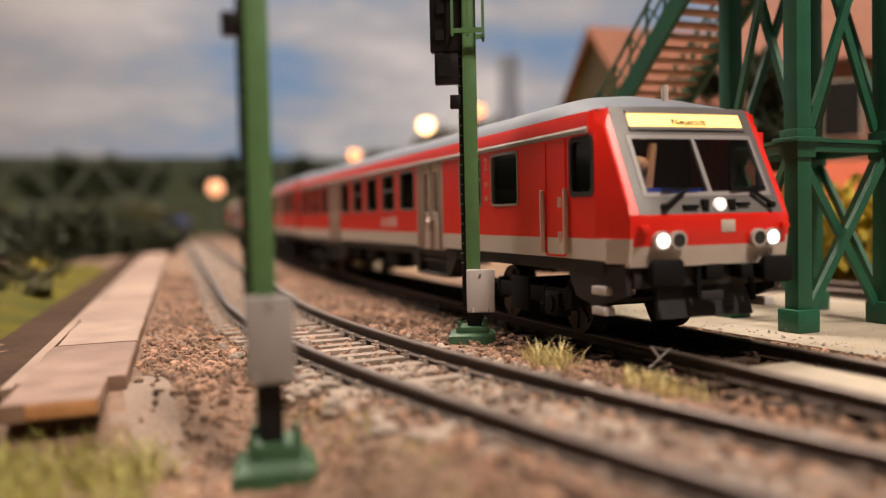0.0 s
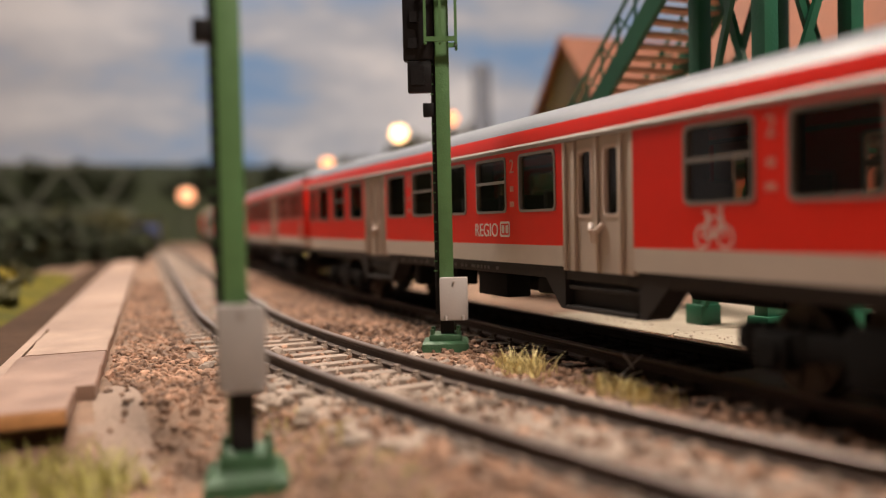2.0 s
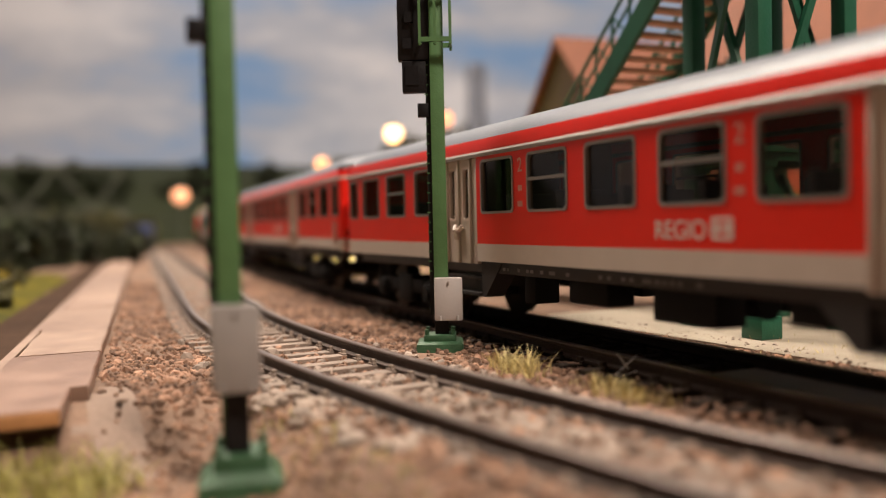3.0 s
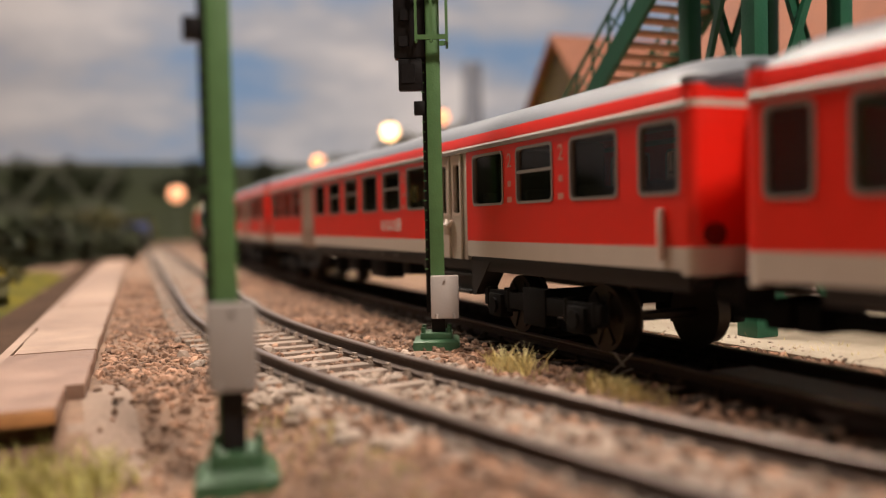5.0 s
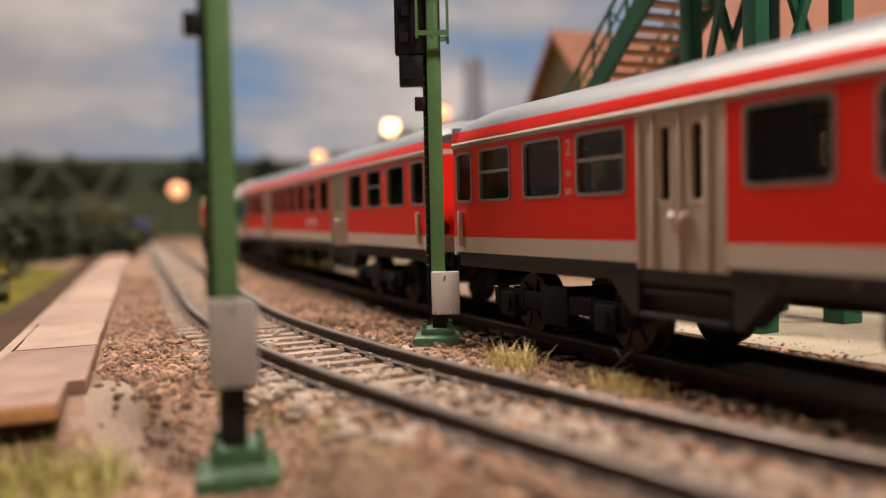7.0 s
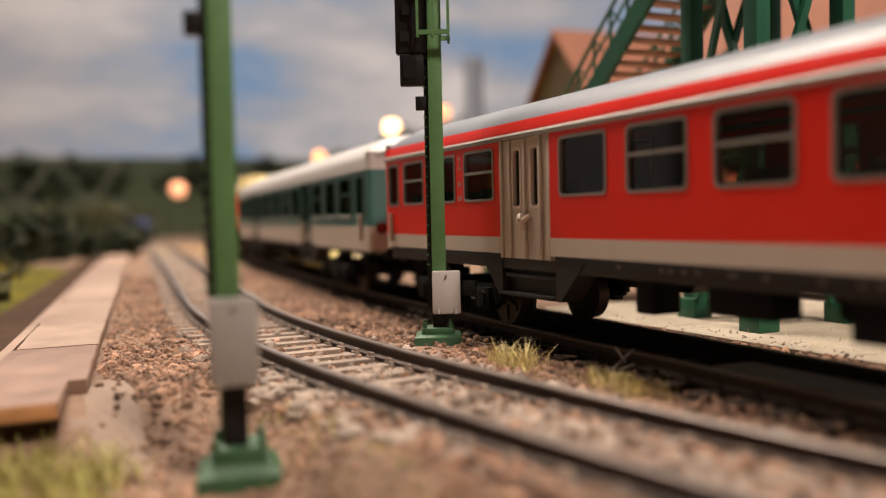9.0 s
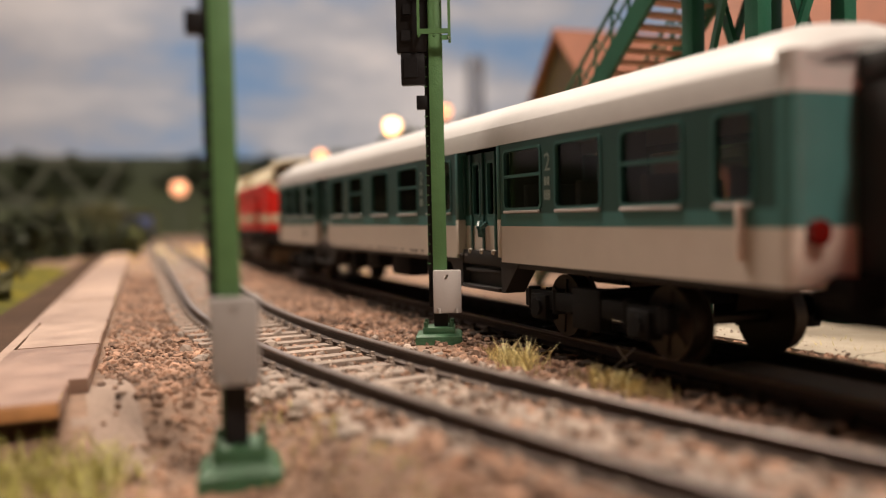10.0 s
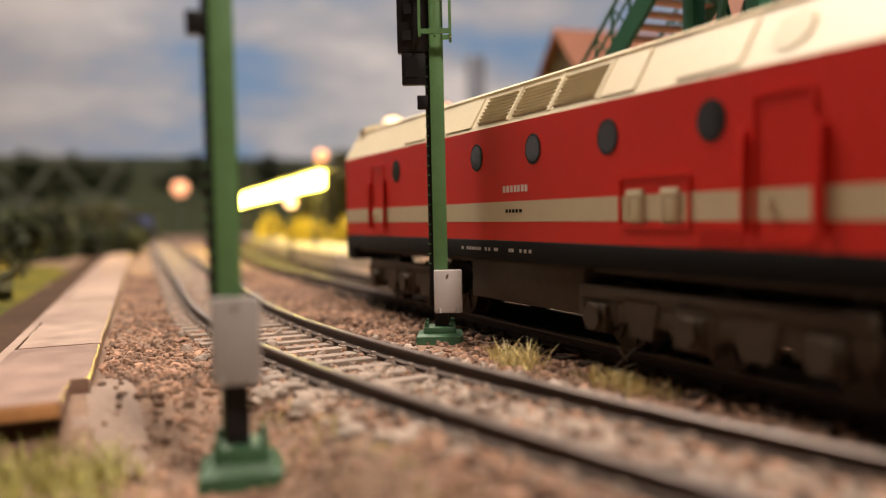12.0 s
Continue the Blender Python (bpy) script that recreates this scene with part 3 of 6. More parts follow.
# ---- background ----
def simple_house(x, y, rz, w, d, h, roof, wall_mat, roof_mat, label, windows=()):
    t = tagged(thing("house", x, y, -3, rz), label, "house", "houses")
    bm = B()
    box(bm, -w / 2, w / 2, -d / 2, d / 2, 0, h)
    wall = part("wall", bm, wall_mat, t)
    bm = B()
    o = 5
    loft(bm, [[(x, -d / 2 - o, h - o * 0.5), (x, 0, h + roof + 2), (x, d / 2 + o, h - o * 0.5), (x, 0, h + roof - 1)] for x in (-w / 2 - o, w / 2 + o)])
    part("roof", bm, roof_mat, t)
    for s in (-1, 1):
        bm = B()
        loft(bm, [[(s * (w / 2 - 1.5), -d / 2, h), (s * (w / 2 - 1.5), d / 2, h), (s * (w / 2 - 1.5), 0, h + roof)], [(s * w / 2, -d / 2, h), (s * w / 2, d / 2, h), (s * w / 2, 0, h + roof)]])
        part("gable", bm, wall_mat, t)
    for fx, fz, fw, fh in windows:
        bm = B()
        box(bm, fx - fw / 2 - 1, fx + fw / 2 + 1, -d / 2 - 1.0, -d / 2 + 0.5, fz - 1, fz + fh + 1)
        win = part("window", bm, STRIPE, t)
        bm = B()
        box(bm, fx - fw / 2, fx + fw / 2, -d / 2 - 1.3, -d / 2 - 0.9, fz, fz + fh)
        part("pane", bm, LENS, win)
    return t


TILES = material("orange_brown_roof_tiles", (0.20, 0.075, 0.042), 0.75, vary=0.2, scale=150, bump=0.6, bump_scale=400)
PLASTER = material("red_brown_plaster", (0.50, 0.30, 0.22), 0.85, second=(0.22, 0.10, 0.07), scale=120, bump=0.3)
REDTILES = material("orange_red_roof_tiles", (0.42, 0.07, 0.02), 0.75, vary=0.25, scale=200, bump=0.5, bump_scale=500)
SHEDWALL = material("pinkish_beige_plaster", (0.42, 0.27, 0.2), 0.85, vary=0.2, scale=120, bump=0.3)
DARKWOOD = material("dark_brown_boards", (0.03, 0.018, 0.012), 0.8, vary=0.2, scale=150)
LEAF = material("dark_green_foliage", (0.02, 0.027, 0.009), 0.8, vary=0.35, scale=60, per_island=0.5)
LEAFOLIVE = material("olive_foliage", (0.06, 0.055, 0.015), 0.8, vary=0.3, scale=60, per_island=0.45)
LEAFYELLOW = material("yellow_green_foliage", (0.36, 0.27, 0.02), 0.8, vary=0.3, scale=60, per_island=0.4)
POLE = material("grey_lamp_pole", (0.08, 0.085, 0.08), 0.5, vary=0.1)
LAMPGLOW = glow("warm_globe_glow", (1.0, 0.44, 0.23), 1.4)
LAMPBRIGHT = glow("bright_globe_glow", (1.0, 0.60, 0.30), 4.0)
STRIPGLOW = glow("light_strip_glow", (1.0, 0.76, 0.10), 37.0)
BLUEPAINT = material("dark_blue_paint", (0.015, 0.03, 0.12), 0.5, vary=0.1)
SMOKE = material("blue_grey_stack", (0.16, 0.175, 0.22), 0.8, vary=0.1)

simple_house(-376, 244, 86, 96, 84, 86, 48, DARKWOOD, TILES, "brown house with an orange-brown gabled roof")
simple_house(-190, 236, 46, 150, 80, 84, 46, PLASTER, TILES, "red-brown plastered house behind the footbridge", [(x, z, 13, 21) for x in (-58, -34, -10, 16, 42) for z in (12, 52)])
simple_house(-172, 166, 46, 36, 22, 24, 15, SHEDWALL, REDTILES, "small shed with an orange-red roof behind the footbridge", [(-8, 6, 8, 10)])


def chimney_stack():
    t = tagged(thing("chimney_stack", -1080, 494, -3), "blue-grey factory chimney in the hazy distance", "chimney")
    bm = B()
    tube(bm, (0, 0, 0), (0, 0, 258), 17, 16, 13)
    part("shaft", bm, SMOKE, t)
    bm = B()
    tube(bm, (0, 0, 240), (0, 0, 248), 15, 16)
    part("band", bm, SMOKE, t)


chimney_stack()


def platform_lamp(x, y, h, r, mat, label):
    t = tagged(thing("street_lamp", x, y, -3), label, "street lamp", "globe lamps")
    bm = B()
    tube(bm, (0, 0, 0), (0, 0, h - r + 3), 0.9, 8, 0.6)
    part("pole", bm, POLE, t)
    bm = B()
    tube(bm, (0, 0, 0), (0, 0, 4), 1.8, 8)
    part("base", bm, POLE, t)
    bm = B()
    ball(bm, (0, 0, h + 3), r, 2)
    part("globe", bm, mat, t, "glowing warm globe")
    bm = B()
    tube(bm, (0, 0, h + 3 + r * 0.8), (0, 0, h + 4 + r), r * 0.7, 10, r * 0.2)
    part("cap", bm, POLE, t)


platform_lamp(-365, 80, 70, 5.0, LAMPBRIGHT, "bright warm globe lamp on a thin pole")
platform_lamp(-307.5, 84, 71, 4.2, LAMPGLOW, "warm globe lamp on a thin pole")
platform_lamp(-582, 105, 70, 5.2, LAMPGLOW, "warm globe lamp on a thin pole")
platform_lamp(-1229, 86, 69, 12.0, LAMPGLOW, "far warm globe lamp on a thin pole")

platform_lamp(-424, 38, 31, 3.4, LAMPBRIGHT, "low bright globe lamp beside the platform")

# platform beyond the main line with a lit strip under its canopy
bm = B()
loft(bm, [[main_line(u, l)[0] + Vector((0, 0, z)) for l, z in ((20, -3.5), (62, -3.5), (62, 3.5), (20, 3.5))] for u in (-330, -420, -520, -640, -900)])
tagged(part("platform", bm, CONCRETE), "pale concrete platform beside the main line", "platform", kind="structure")
strip = tagged(thing("light_strip"), "bright yellow-white light strip under a canopy edge", "light strip")
bm = B()
bar(bm, (-353, 36, 41), (-791, 79, 39), 3.2, 8.0)
part("tube", bm, STRIPGLOW, strip)
bm = B()
bar(bm, (-350, 39, 47), (-793, 82, 45), 9, 1.2)
part("canopy", bm, POLE, strip)
for k in (0.1, 0.5, 0.9):
    p = Vector((-353, 40, 41)).lerp(Vector((-791, 83, 39)), k)
    bm = B()
    tube(bm, (p.x, p.y, -3), p, 0.9, 8)
    part("post", bm, POLE, strip)


def leaf_clumps(name, centres, mat, label, category, seed):
    """Crowns of many small leaf tufts: centres of (x, y, z, radius, count, tuft)."""
    rng = np.random.default_rng(seed)
    vs, fs, k = [], [], 0
    for x, y, z, r, n, tuft in centres:
        d = rng.normal(size=(n, 3))
        d /= np.linalg.norm(d, axis=1)[:, None]
        c = np.array((x, y, z)) + d * (r * rng.uniform(0.45, 1.08, (n, 1))) * np.array((1, 1, 1.15))
        tri = rng.normal(size=(n, 4, 3)) * tuft
        v = (c[:, None] + tri).reshape(-1, 3)
        vs.append(v)
        i = k + 4 * np.arange(n)
        fs.append(np.stack((i, i + 1, i + 2), 1))
        fs.append(np.stack((i + 1, i + 2, i + 3), 1))
        fs.append(np.stack((i, i + 2, i + 3), 1))
        k += 4 * n
    me = bpy.data.meshes.new(name)
    me.from_pydata((np.concatenate(vs) * MM).tolist(), [], np.concatenate(fs).tolist())
    me.materials.append(mat)
    return tagged(new(name, me), label, category, kind="stuff")


def woods():
    rng = random.Random(5)
    dark, olive, yellow = [], [], []
    for i in range(210):                                   # wooded ridge far behind
        y = rng.uniform(-520, 620)
        x = -1500 - rng.uniform(0, 130)
        z = rng.uniform(10, 122)
        dark.append((x, y, z, rng.uniform(14, 22), 190, 4.0))
    for i in range(40):
        y = rng.uniform(-430, 40)
        olive.append((-1150 + rng.uniform(-80, 80), y, rng.uniform(0, 30), rng.uniform(14, 26), 120, 4.0))
    for i in range(30):
        olive.append((rng.uniform(-900, -650), rng.uniform(-360, -170), rng.uniform(-2, 12), rng.uniform(10, 20), 120, 3))
    for i in range(26):                                    # bushes beyond the main line
        olive.append((rng.uniform(-900, -420), rng.uniform(150, 260), rng.uniform(5, 60), rng.uniform(12, 26), 140, 3.5))
    for i in range(22):
        yellow.append((rng.uniform(-190, -20), rng.uniform(112, 150), rng.uniform(-1, 24), rng.uniform(6, 13), 130, 1.8))
    for i in range(14):
        yellow.append((rng.uniform(-760, -430), rng.uniform(88, 120), rng.uniform(0, 16), rng.uniform(6, 12), 120, 2.2))
    for i in range(46):                                    # dark scrub beyond the boards
        k = rng.random()
        dark.append((-690 + 80 * k + rng.uniform(-30, 30), -190 + 165 * k, rng.uniform(-2, 12), rng.uniform(7, 12), 130, 2.2))
    for i in range(120):                                   # low scrub beyond the meadow
        x = rng.uniform(-900, -430)
        dark.append((x, plank_right(x) - rng.uniform(40, 330), rng.uniform(-3, 10 - x * 0.018), rng.uniform(9, 17), 130, 2.6))
    for i in range(90):                                    # tussocks on the meadow
        x = rng.uniform(-430, -90)
        tuft = (x, plank_right(x) - rng.uniform(36, 130), rng.uniform(-1, 1.5), rng.uniform(2.5, 6), 70, 1.4)
        (yellow if rng.random() < 0.06 else olive).append(tuft)
    for i in range(24):                                    # shrubs round the shed
        yellow.append((rng.uniform(-160, -95), rng.uniform(122, 142), rng.uniform(-1, 22), rng.uniform(5, 9), 130, 1.6))
    for x, y, z in ((-168, 132, 58), (-160, 128, 50), (-174, 136, 44), (-118, 150, 52), (-112, 146, 40), (-222, 150, 60)):
        for i in range(3):                                 # small trees before the houses
            dark.append((x + rng.uniform(-6, 6), y + rng.uniform(-6, 6), z + rng.uniform(-14, 14), rng.uniform(5, 8), 130, 1.6))
    for i in range(70):                                    # wooded rise behind the platform
        k = rng.random()
        olive.append((-1250 + rng.uniform(-60, 60), 330 + 260 * k, rng.uniform(10, 110 + 70 * k), rng.uniform(16, 26), 150, 4.0))
    leaf_clumps("forest", dark, LEAF, "dark green wooded ridge in the distance", "forest", 1)
    leaf_clumps("bushes", olive, LEAFOLIVE, "olive green bushes along the layout's edge", "bushes", 2)
    leaf_clumps("flowering_shrubs", yellow, LEAFYELLOW, "yellow-green shrubs behind the footbridge", "shrubs", 3)


woods()


def truss_bridge():
    """A far lattice girder crossing in front of the wooded ridge."""
    t = tagged(thing("girder_bridge"), "hazy grey-green lattice girder bridge before the wooded ridge", "bridge")
    x, y0, y1, z0, z1, n = -1330, -560, 20, 52, 118, 12
    for z in (z0, z1):
        bm = B()
        bar(bm, (x, y0, z), (x, y1, z), 6, 6)
        part("chord", bm, GIRDER, t)
    for i in range(n):
        a, b = y0 + (y1 - y0) * i / n, y0 + (y1 - y0) * (i + 1) / n
        bm = B()
        bar(bm, (x, a, z0 if i % 2 else z1), (x, b, z1 if i % 2 else z0), 5, 5)
        part("diagonal", bm, GIRDER, t)
    for y in (y0 + 6, (y0 + y1) / 2, y1 - 6):
        bm = B()
        box(bm, x - 9, x + 9, y - 9, y + 9, -4, z0 - 3, 1)
        part("pier", bm, GIRDER, t)


GIRDER = material("grey_green_girder", (0.055, 0.06, 0.042), 0.7, vary=0.2, scale=60)
truss_bridge()
third_track = railway_track("track_beyond", lambda u, lateral=0.0, z=0.0: main_line(u, 96 + lateral, z), [-300, -240, -180, -120, -60, 0, 80], "dark brown model track behind the footbridge")
truck = tagged(thing("parked_vehicle", -1079, 16, -3), "small dark blue vehicle parked at the line's far end", "vehicle")
bm = B()
box(bm, -16, 16, -14, 14, 6, 30, 3)
part("body", bm, BLUEPAINT, truck)
for x in (-9, 9):
    for y in (-14, 14):
        bm = B()
        tube(bm, (x, y - 2, 5), (x, y + 2, 5), 5, 14)
        part("wheel", bm, RUBBER, truck)


def hillside():
    """The slope under the far woods."""
    bm = B()
    loft(bm, [[(-1440, y, -4), (-1560, y, 106 + 5 * math.sin(y * 0.006)), (-1700, y, 142 + 6 * math.sin(y * 0.004 + 1)), (-1760, y, -4)] for y in range(-900, 1301, 100)])
    tagged(part("hillside", bm, DARKLEAF), "dark green slope under the woods", "hill", kind="structure")


DARKLEAF = material("dark_slope_turf", (0.024, 0.031, 0.011), 0.9, vary=0.3, scale=20)
hillside()


def turf():
    bm = B()
    rings = []
    for x in (-40, -90, -150, -250, -400, -600, -900, -1300):
        r = plank_right(x)
        rings.append([(x, r - 16.5, -2.4), (x, r - 30, -3.2), (x, r - 30, -3.9), (x, r - 16.5, -3.9)])
    loft(bm, rings)
    tagged(part("ditch", bm, DARKSOIL), "dark brown trackside ditch beside the boards", "ditch", kind="structure")
    bm = B()
    rings = []
    for x in (-60, -150, -250, -340, -430):
        r = plank_right(x)
        rings.append([(x, r - 28, -3.5), (x, r - 38, -0.8), (x, r - 120, 1), (x, r - 500, 3), (x, r - 500, -6), (x, r - 28, -6)])
    loft(bm, rings)
    tagged(part("meadow", bm, GRASSFAR), "yellow-green grassy bank beside the ditch", "meadow", kind="structure")


turf()


def backdrop():
    """A curved printed sky behind the layout, with a faint glow put in."""
    m = bpy.data.materials.new("glowing_cloudy_print")
    m.use_nodes = True
    nt = m.node_tree
    b = nt.nodes["Principled BSDF"]
    tex, mp = nt.nodes.new("ShaderNodeTexCoord"), nt.nodes.new("ShaderNodeMapping")
    mp.inputs["Scale"].default_value = (1.6, 1.6, 4.6)
    mp.inputs["Location"].default_value = (0.3, 1.1, 0.35)
    n1 = nt.nodes.new("ShaderNodeTexNoise")
    n1.inputs["Scale"].default_value, n1.inputs["Detail"].default_value, n1.inputs["Roughness"].default_value = 1.6, 7, 0.55
    ramp = nt.nodes.new("ShaderNodeValToRGB")
    e = ramp.color_ramp.elements
    e[0].position, e[0].color = 0.34, (0.17, 0.28, 0.47, 1)
    e[1].position, e[1].color = 0.68, (0.60, 0.58, 0.60, 1)
    k = e.new(0.5)
    k.color = (0.36, 0.38, 0.44, 1)
    nt.links.new(tex.outputs["Object"], mp.inputs["Vector"])
    nt.links.new(mp.outputs[0], n1.inputs["Vector"])
    nt.links.new(n1.outputs[0], ramp.inputs[0])
    sep, mr, mx = nt.nodes.new("ShaderNodeSeparateXYZ"), nt.nodes.new("ShaderNodeMapRange"), nt.nodes.new("ShaderNodeMix")
    mx.data_type = "RGBA"
    mr.inputs["From Min"].default_value, mr.inputs["From Max"].default_value = 0.15, -0.45
    mr.inputs["To Max"].default_value = 0.75
    mx.inputs["B"].default_value = (0.33, 0.29, 0.28, 1)
    nt.links.new(tex.outputs["Object"], sep.inputs[0])
    nt.links.new(sep.outputs["Y"], mr.inputs["Value"])
    nt.links.new(mr.outputs[0], mx.inputs["Factor"])
    nt.links.new(ramp.outputs[0], mx.inputs["A"])
    nt.links.new(mx.outputs["Result"], b.inputs["Base Color"])
    # the print glows a little itself, on top of the lamplight
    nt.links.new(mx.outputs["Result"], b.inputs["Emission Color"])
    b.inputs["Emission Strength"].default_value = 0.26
    b.inputs["Roughness"].default_value = 0.9
    bm = B()
    pts = [(-1800, -1500), (-1850, -700), (-1850, 0), (-1800, 600), (-1600, 1050), (-1200, 1350), (-600, 1500), (300, 1550), (1300, 1550)]
    low = [bm.verts.new((x, y, -60)) for x, y in pts]
    high = [bm.verts.new((x, y, 1250)) for x, y in pts]
    for i in range(len(pts) - 1):
        bm.faces.new((low[i], low[i + 1], high[i + 1], high[i]))
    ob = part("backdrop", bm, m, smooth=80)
    tagged(ob, "printed blue-grey cloudy sky backdrop, made to glow faintly", "backdrop", kind="structure")


backdrop()


def room():
    paint = material("warm_grey_wall_paint", (0.26, 0.23, 0.20), 0.9, vary=0.05, scale=8)
    floor = material("brown_room_floor", (0.22, 0.15, 0.10), 0.7, vary=0.15, scale=8)
    for nm, b6, mt in (("wall_south", (-2800, 1900, -1900, -1850, -1000, 1500), paint), ("wall_east", (1850, 1900, -1850, 2700, -1000, 1500), paint),
                       ("wall_north", (-2800, 1900, 2700, 2750, -1000, 1500), paint), ("wall_west", (-2850, -2800, -1850, 2700, -1000, 1500), paint),
                       ("floor", (-2850, 1900, -1900, 2750, -1050, -1000), floor), ("ceiling", (-2850, 1900, -1900, 2750, 1500, 1550), paint)):
        bm = B()
        box(bm, *b6)
        tagged(part(nm, bm, mt, smooth=0), "plain painted " + nm.split("_")[0] + " of the hobby room", nm.split("_")[0], kind="structure")


room()


# ---- the train ----
HALF = 16.2
# windows and doors along a coach side, as distances behind its front corner
COACH_LEN = 271.5
FRONT_WIN = [(2.7, 11.3), (16.5, 29.4), (34.9, 47.5), (52.8, 65.9)]
MID = [(90.9 + 17.8 * i, 103.7 + 17.8 * i) for i in range(6)]
REAR_WIN = [(215.2, 227.4), (231.6, 243.2), (247.8, 259.1), (262.3, 268.6)]
COACH_WIN = FRONT_WIN + MID + REAR_WIN
COACH_DOORS = [(69.0, 88.2), (195.7, 213.0)]
WHEELSETS = []


def band(bm, x0, x1, section, both=True):
    """A strip along the car: section of (y, z) outwards, 0.8 thick, on both sides."""
    for s in ((-1, 1) if both else (-1,)):
        out = [(s * y, z) for y, z in section]
        inn = [(s * (y - 0.8), z) for y, z in section[::-1]]
        loft(bm, [[(x, y, z) for y, z in out + inn] for x in (x0, x1)])


def side_wall(bm, s, x0, x1, z0, z1, holes, y=HALF):
    """A wall in one piece with rectangular openings (x0, x1, z0, z1), on side s."""
    xs = sorted({x0, x1, *[v for h in holes for v in h[:2]]})
    zs = sorted({z0, z1, *[v for h in holes for v in h[2:]]})
    grid, cells = {}, set()
    for i in range(len(xs) - 1):
        for j in range(len(zs) - 1):
            xm, zm = (xs[i] + xs[i + 1]) / 2, (zs[j] + zs[j + 1]) / 2
            if not any(a < xm < b and c < zm < d for a, b, c, d in holes):
                cells.add((i, j))

    def at(i, j, k):
        if (i, j, k) not in grid:
            grid[i, j, k] = bm.verts.new((xs[i], s * (y - 0.8 * k), zs[j]))
        return grid[i, j, k]
    for i, j in cells:
        bm.faces.new([at(i, j, 0), at(i + 1, j, 0), at(i + 1, j + 1, 0), at(i, j + 1, 0)])
        bm.faces.new([at(i, j + 1, 1), at(i + 1, j + 1, 1), at(i + 1, j, 1), at(i, j, 1)])
        for (di, dj), (p, q) in (((0, -1), ((0, 0), (1, 0))), ((1, 0), ((1, 0), (1, 1))), ((0, 1), ((1, 1), (0, 1))), ((-1, 0), ((0, 1), (0, 0)))):
            if (i + di, j + dj) not in cells:
                bm.faces.new([at(i + q[0], j + q[1], 0), at(i + p[0], j + p[1], 0), at(i + p[0], j + p[1], 1), at(i + q[0], j + q[1], 1)])


ROOF = [(-15.7, 37.4), (-14.9, 38.9), (-13.2, 40.5), (-10.2, 42.1), (-5.6, 43.4), (0, 43.9), (5.6, 43.4), (10.2, 42.1), (13.2, 40.5), (14.9, 38.9), (15.7, 37.4)]


def roof_shell(x0, x1, crown=1.0, z_from=37.4):
    """A vaulted roof with drooping ends."""
    bm = B()
    L = x1 - x0
    stations = [0, 0.6, 2.2, 5, 9] + [L - 9, L - 5, L - 2.2, L - 0.6, L]
    rings = []
    for d in stations:
        e = min(d, L - d)
        droop = 0.55 * (1 - min(1, e / 9)) ** 2
        ins = 1.2 * (1 - min(1, e / 3)) ** 2
        pts = [(x0 + d, y * (1 - ins / 16), z_from + (z - 37.4) * crown * (1 - droop)) for y, z in ROOF]
        pts += [(x0 + d, y * (1 - ins / 16) * 0.9, z_from - 0.6) for y in (15.7, -15.7)]
        rings.append(pts)
    loft(bm, rings)
    return bm


def bogie(car, x, axles, mat, wheel_mat, half=14.0, side_mat=None):
    """A bogie with axle boxes, springs and turning wheelsets."""
    b = new("bogie")
    b.empty_display_size = 0.005
    b.parent = car
    b.matrix_basis = pose(x * MM, 0, 0)
    reach = max(abs(a) for a in axles)
    bm = B()
    for s in (-1, 1):
        box(bm, -reach - 6, reach + 6, s * half - 0.9, s * half + 0.9, 5.2, 8.2, 0.2)
        for a in axles:
            box(bm, a - 2.6, a + 2.6, s * (half + 0.4) - 1.3, s * (half + 0.4) + 1.3, 3.4, 7.6, 0.25)
            tube(bm, (a, s * (half + 1.4), 5.5), (a, s * (half + 2.2), 5.5), 1.5, 10)
            for q in (-4.2, 4.2):
                tube(bm, (a + q, s * half, 4.6), (a + q, s * half, 8.6), 1.1, 8)
        box(bm, -4, 4, s * half - 1.2, s * half + 1.2, 3.0, 9.5, 0.25)
    box(bm, -3, 3, -half, half, 6, 9)
    for a in axles:
        for s in (-1, 1):
            box(bm, a - 7.4, a - 6.2, s * 9.0 - 1, s * 9.0 + 1, 3.0, 8.0)
    frame_ob = part("bogie_frame", bm, mat, b)
    for a in axles:
        bm = B()
        tube(bm, (0, -12, 0), (0, 12, 0), 0.9, 8)
        for s in (-1, 1):
            tube(bm, (0, s * 7.6, 0), (0, s * 10.2, 0), 5.4, 24)
            tube(bm, (0, s * 7.2, 0), (0, s * 7.6, 0), 6.2, 24)
            for i in range(6):
                q = i * math.pi / 3
                bar(bm, (1.4 * math.cos(q), s * 10.3, 1.4 * math.sin(q)), (4.6 * math.cos(q), s * 10.3, 4.6 * math.sin(q)), 0.5, 0.9)
        w = part("wheelset", bm, wheel_mat, b)
        w.matrix_basis = pose(a * MM, 0, 5.4 * MM)
        WHEELSETS.append((w, a))
    return b


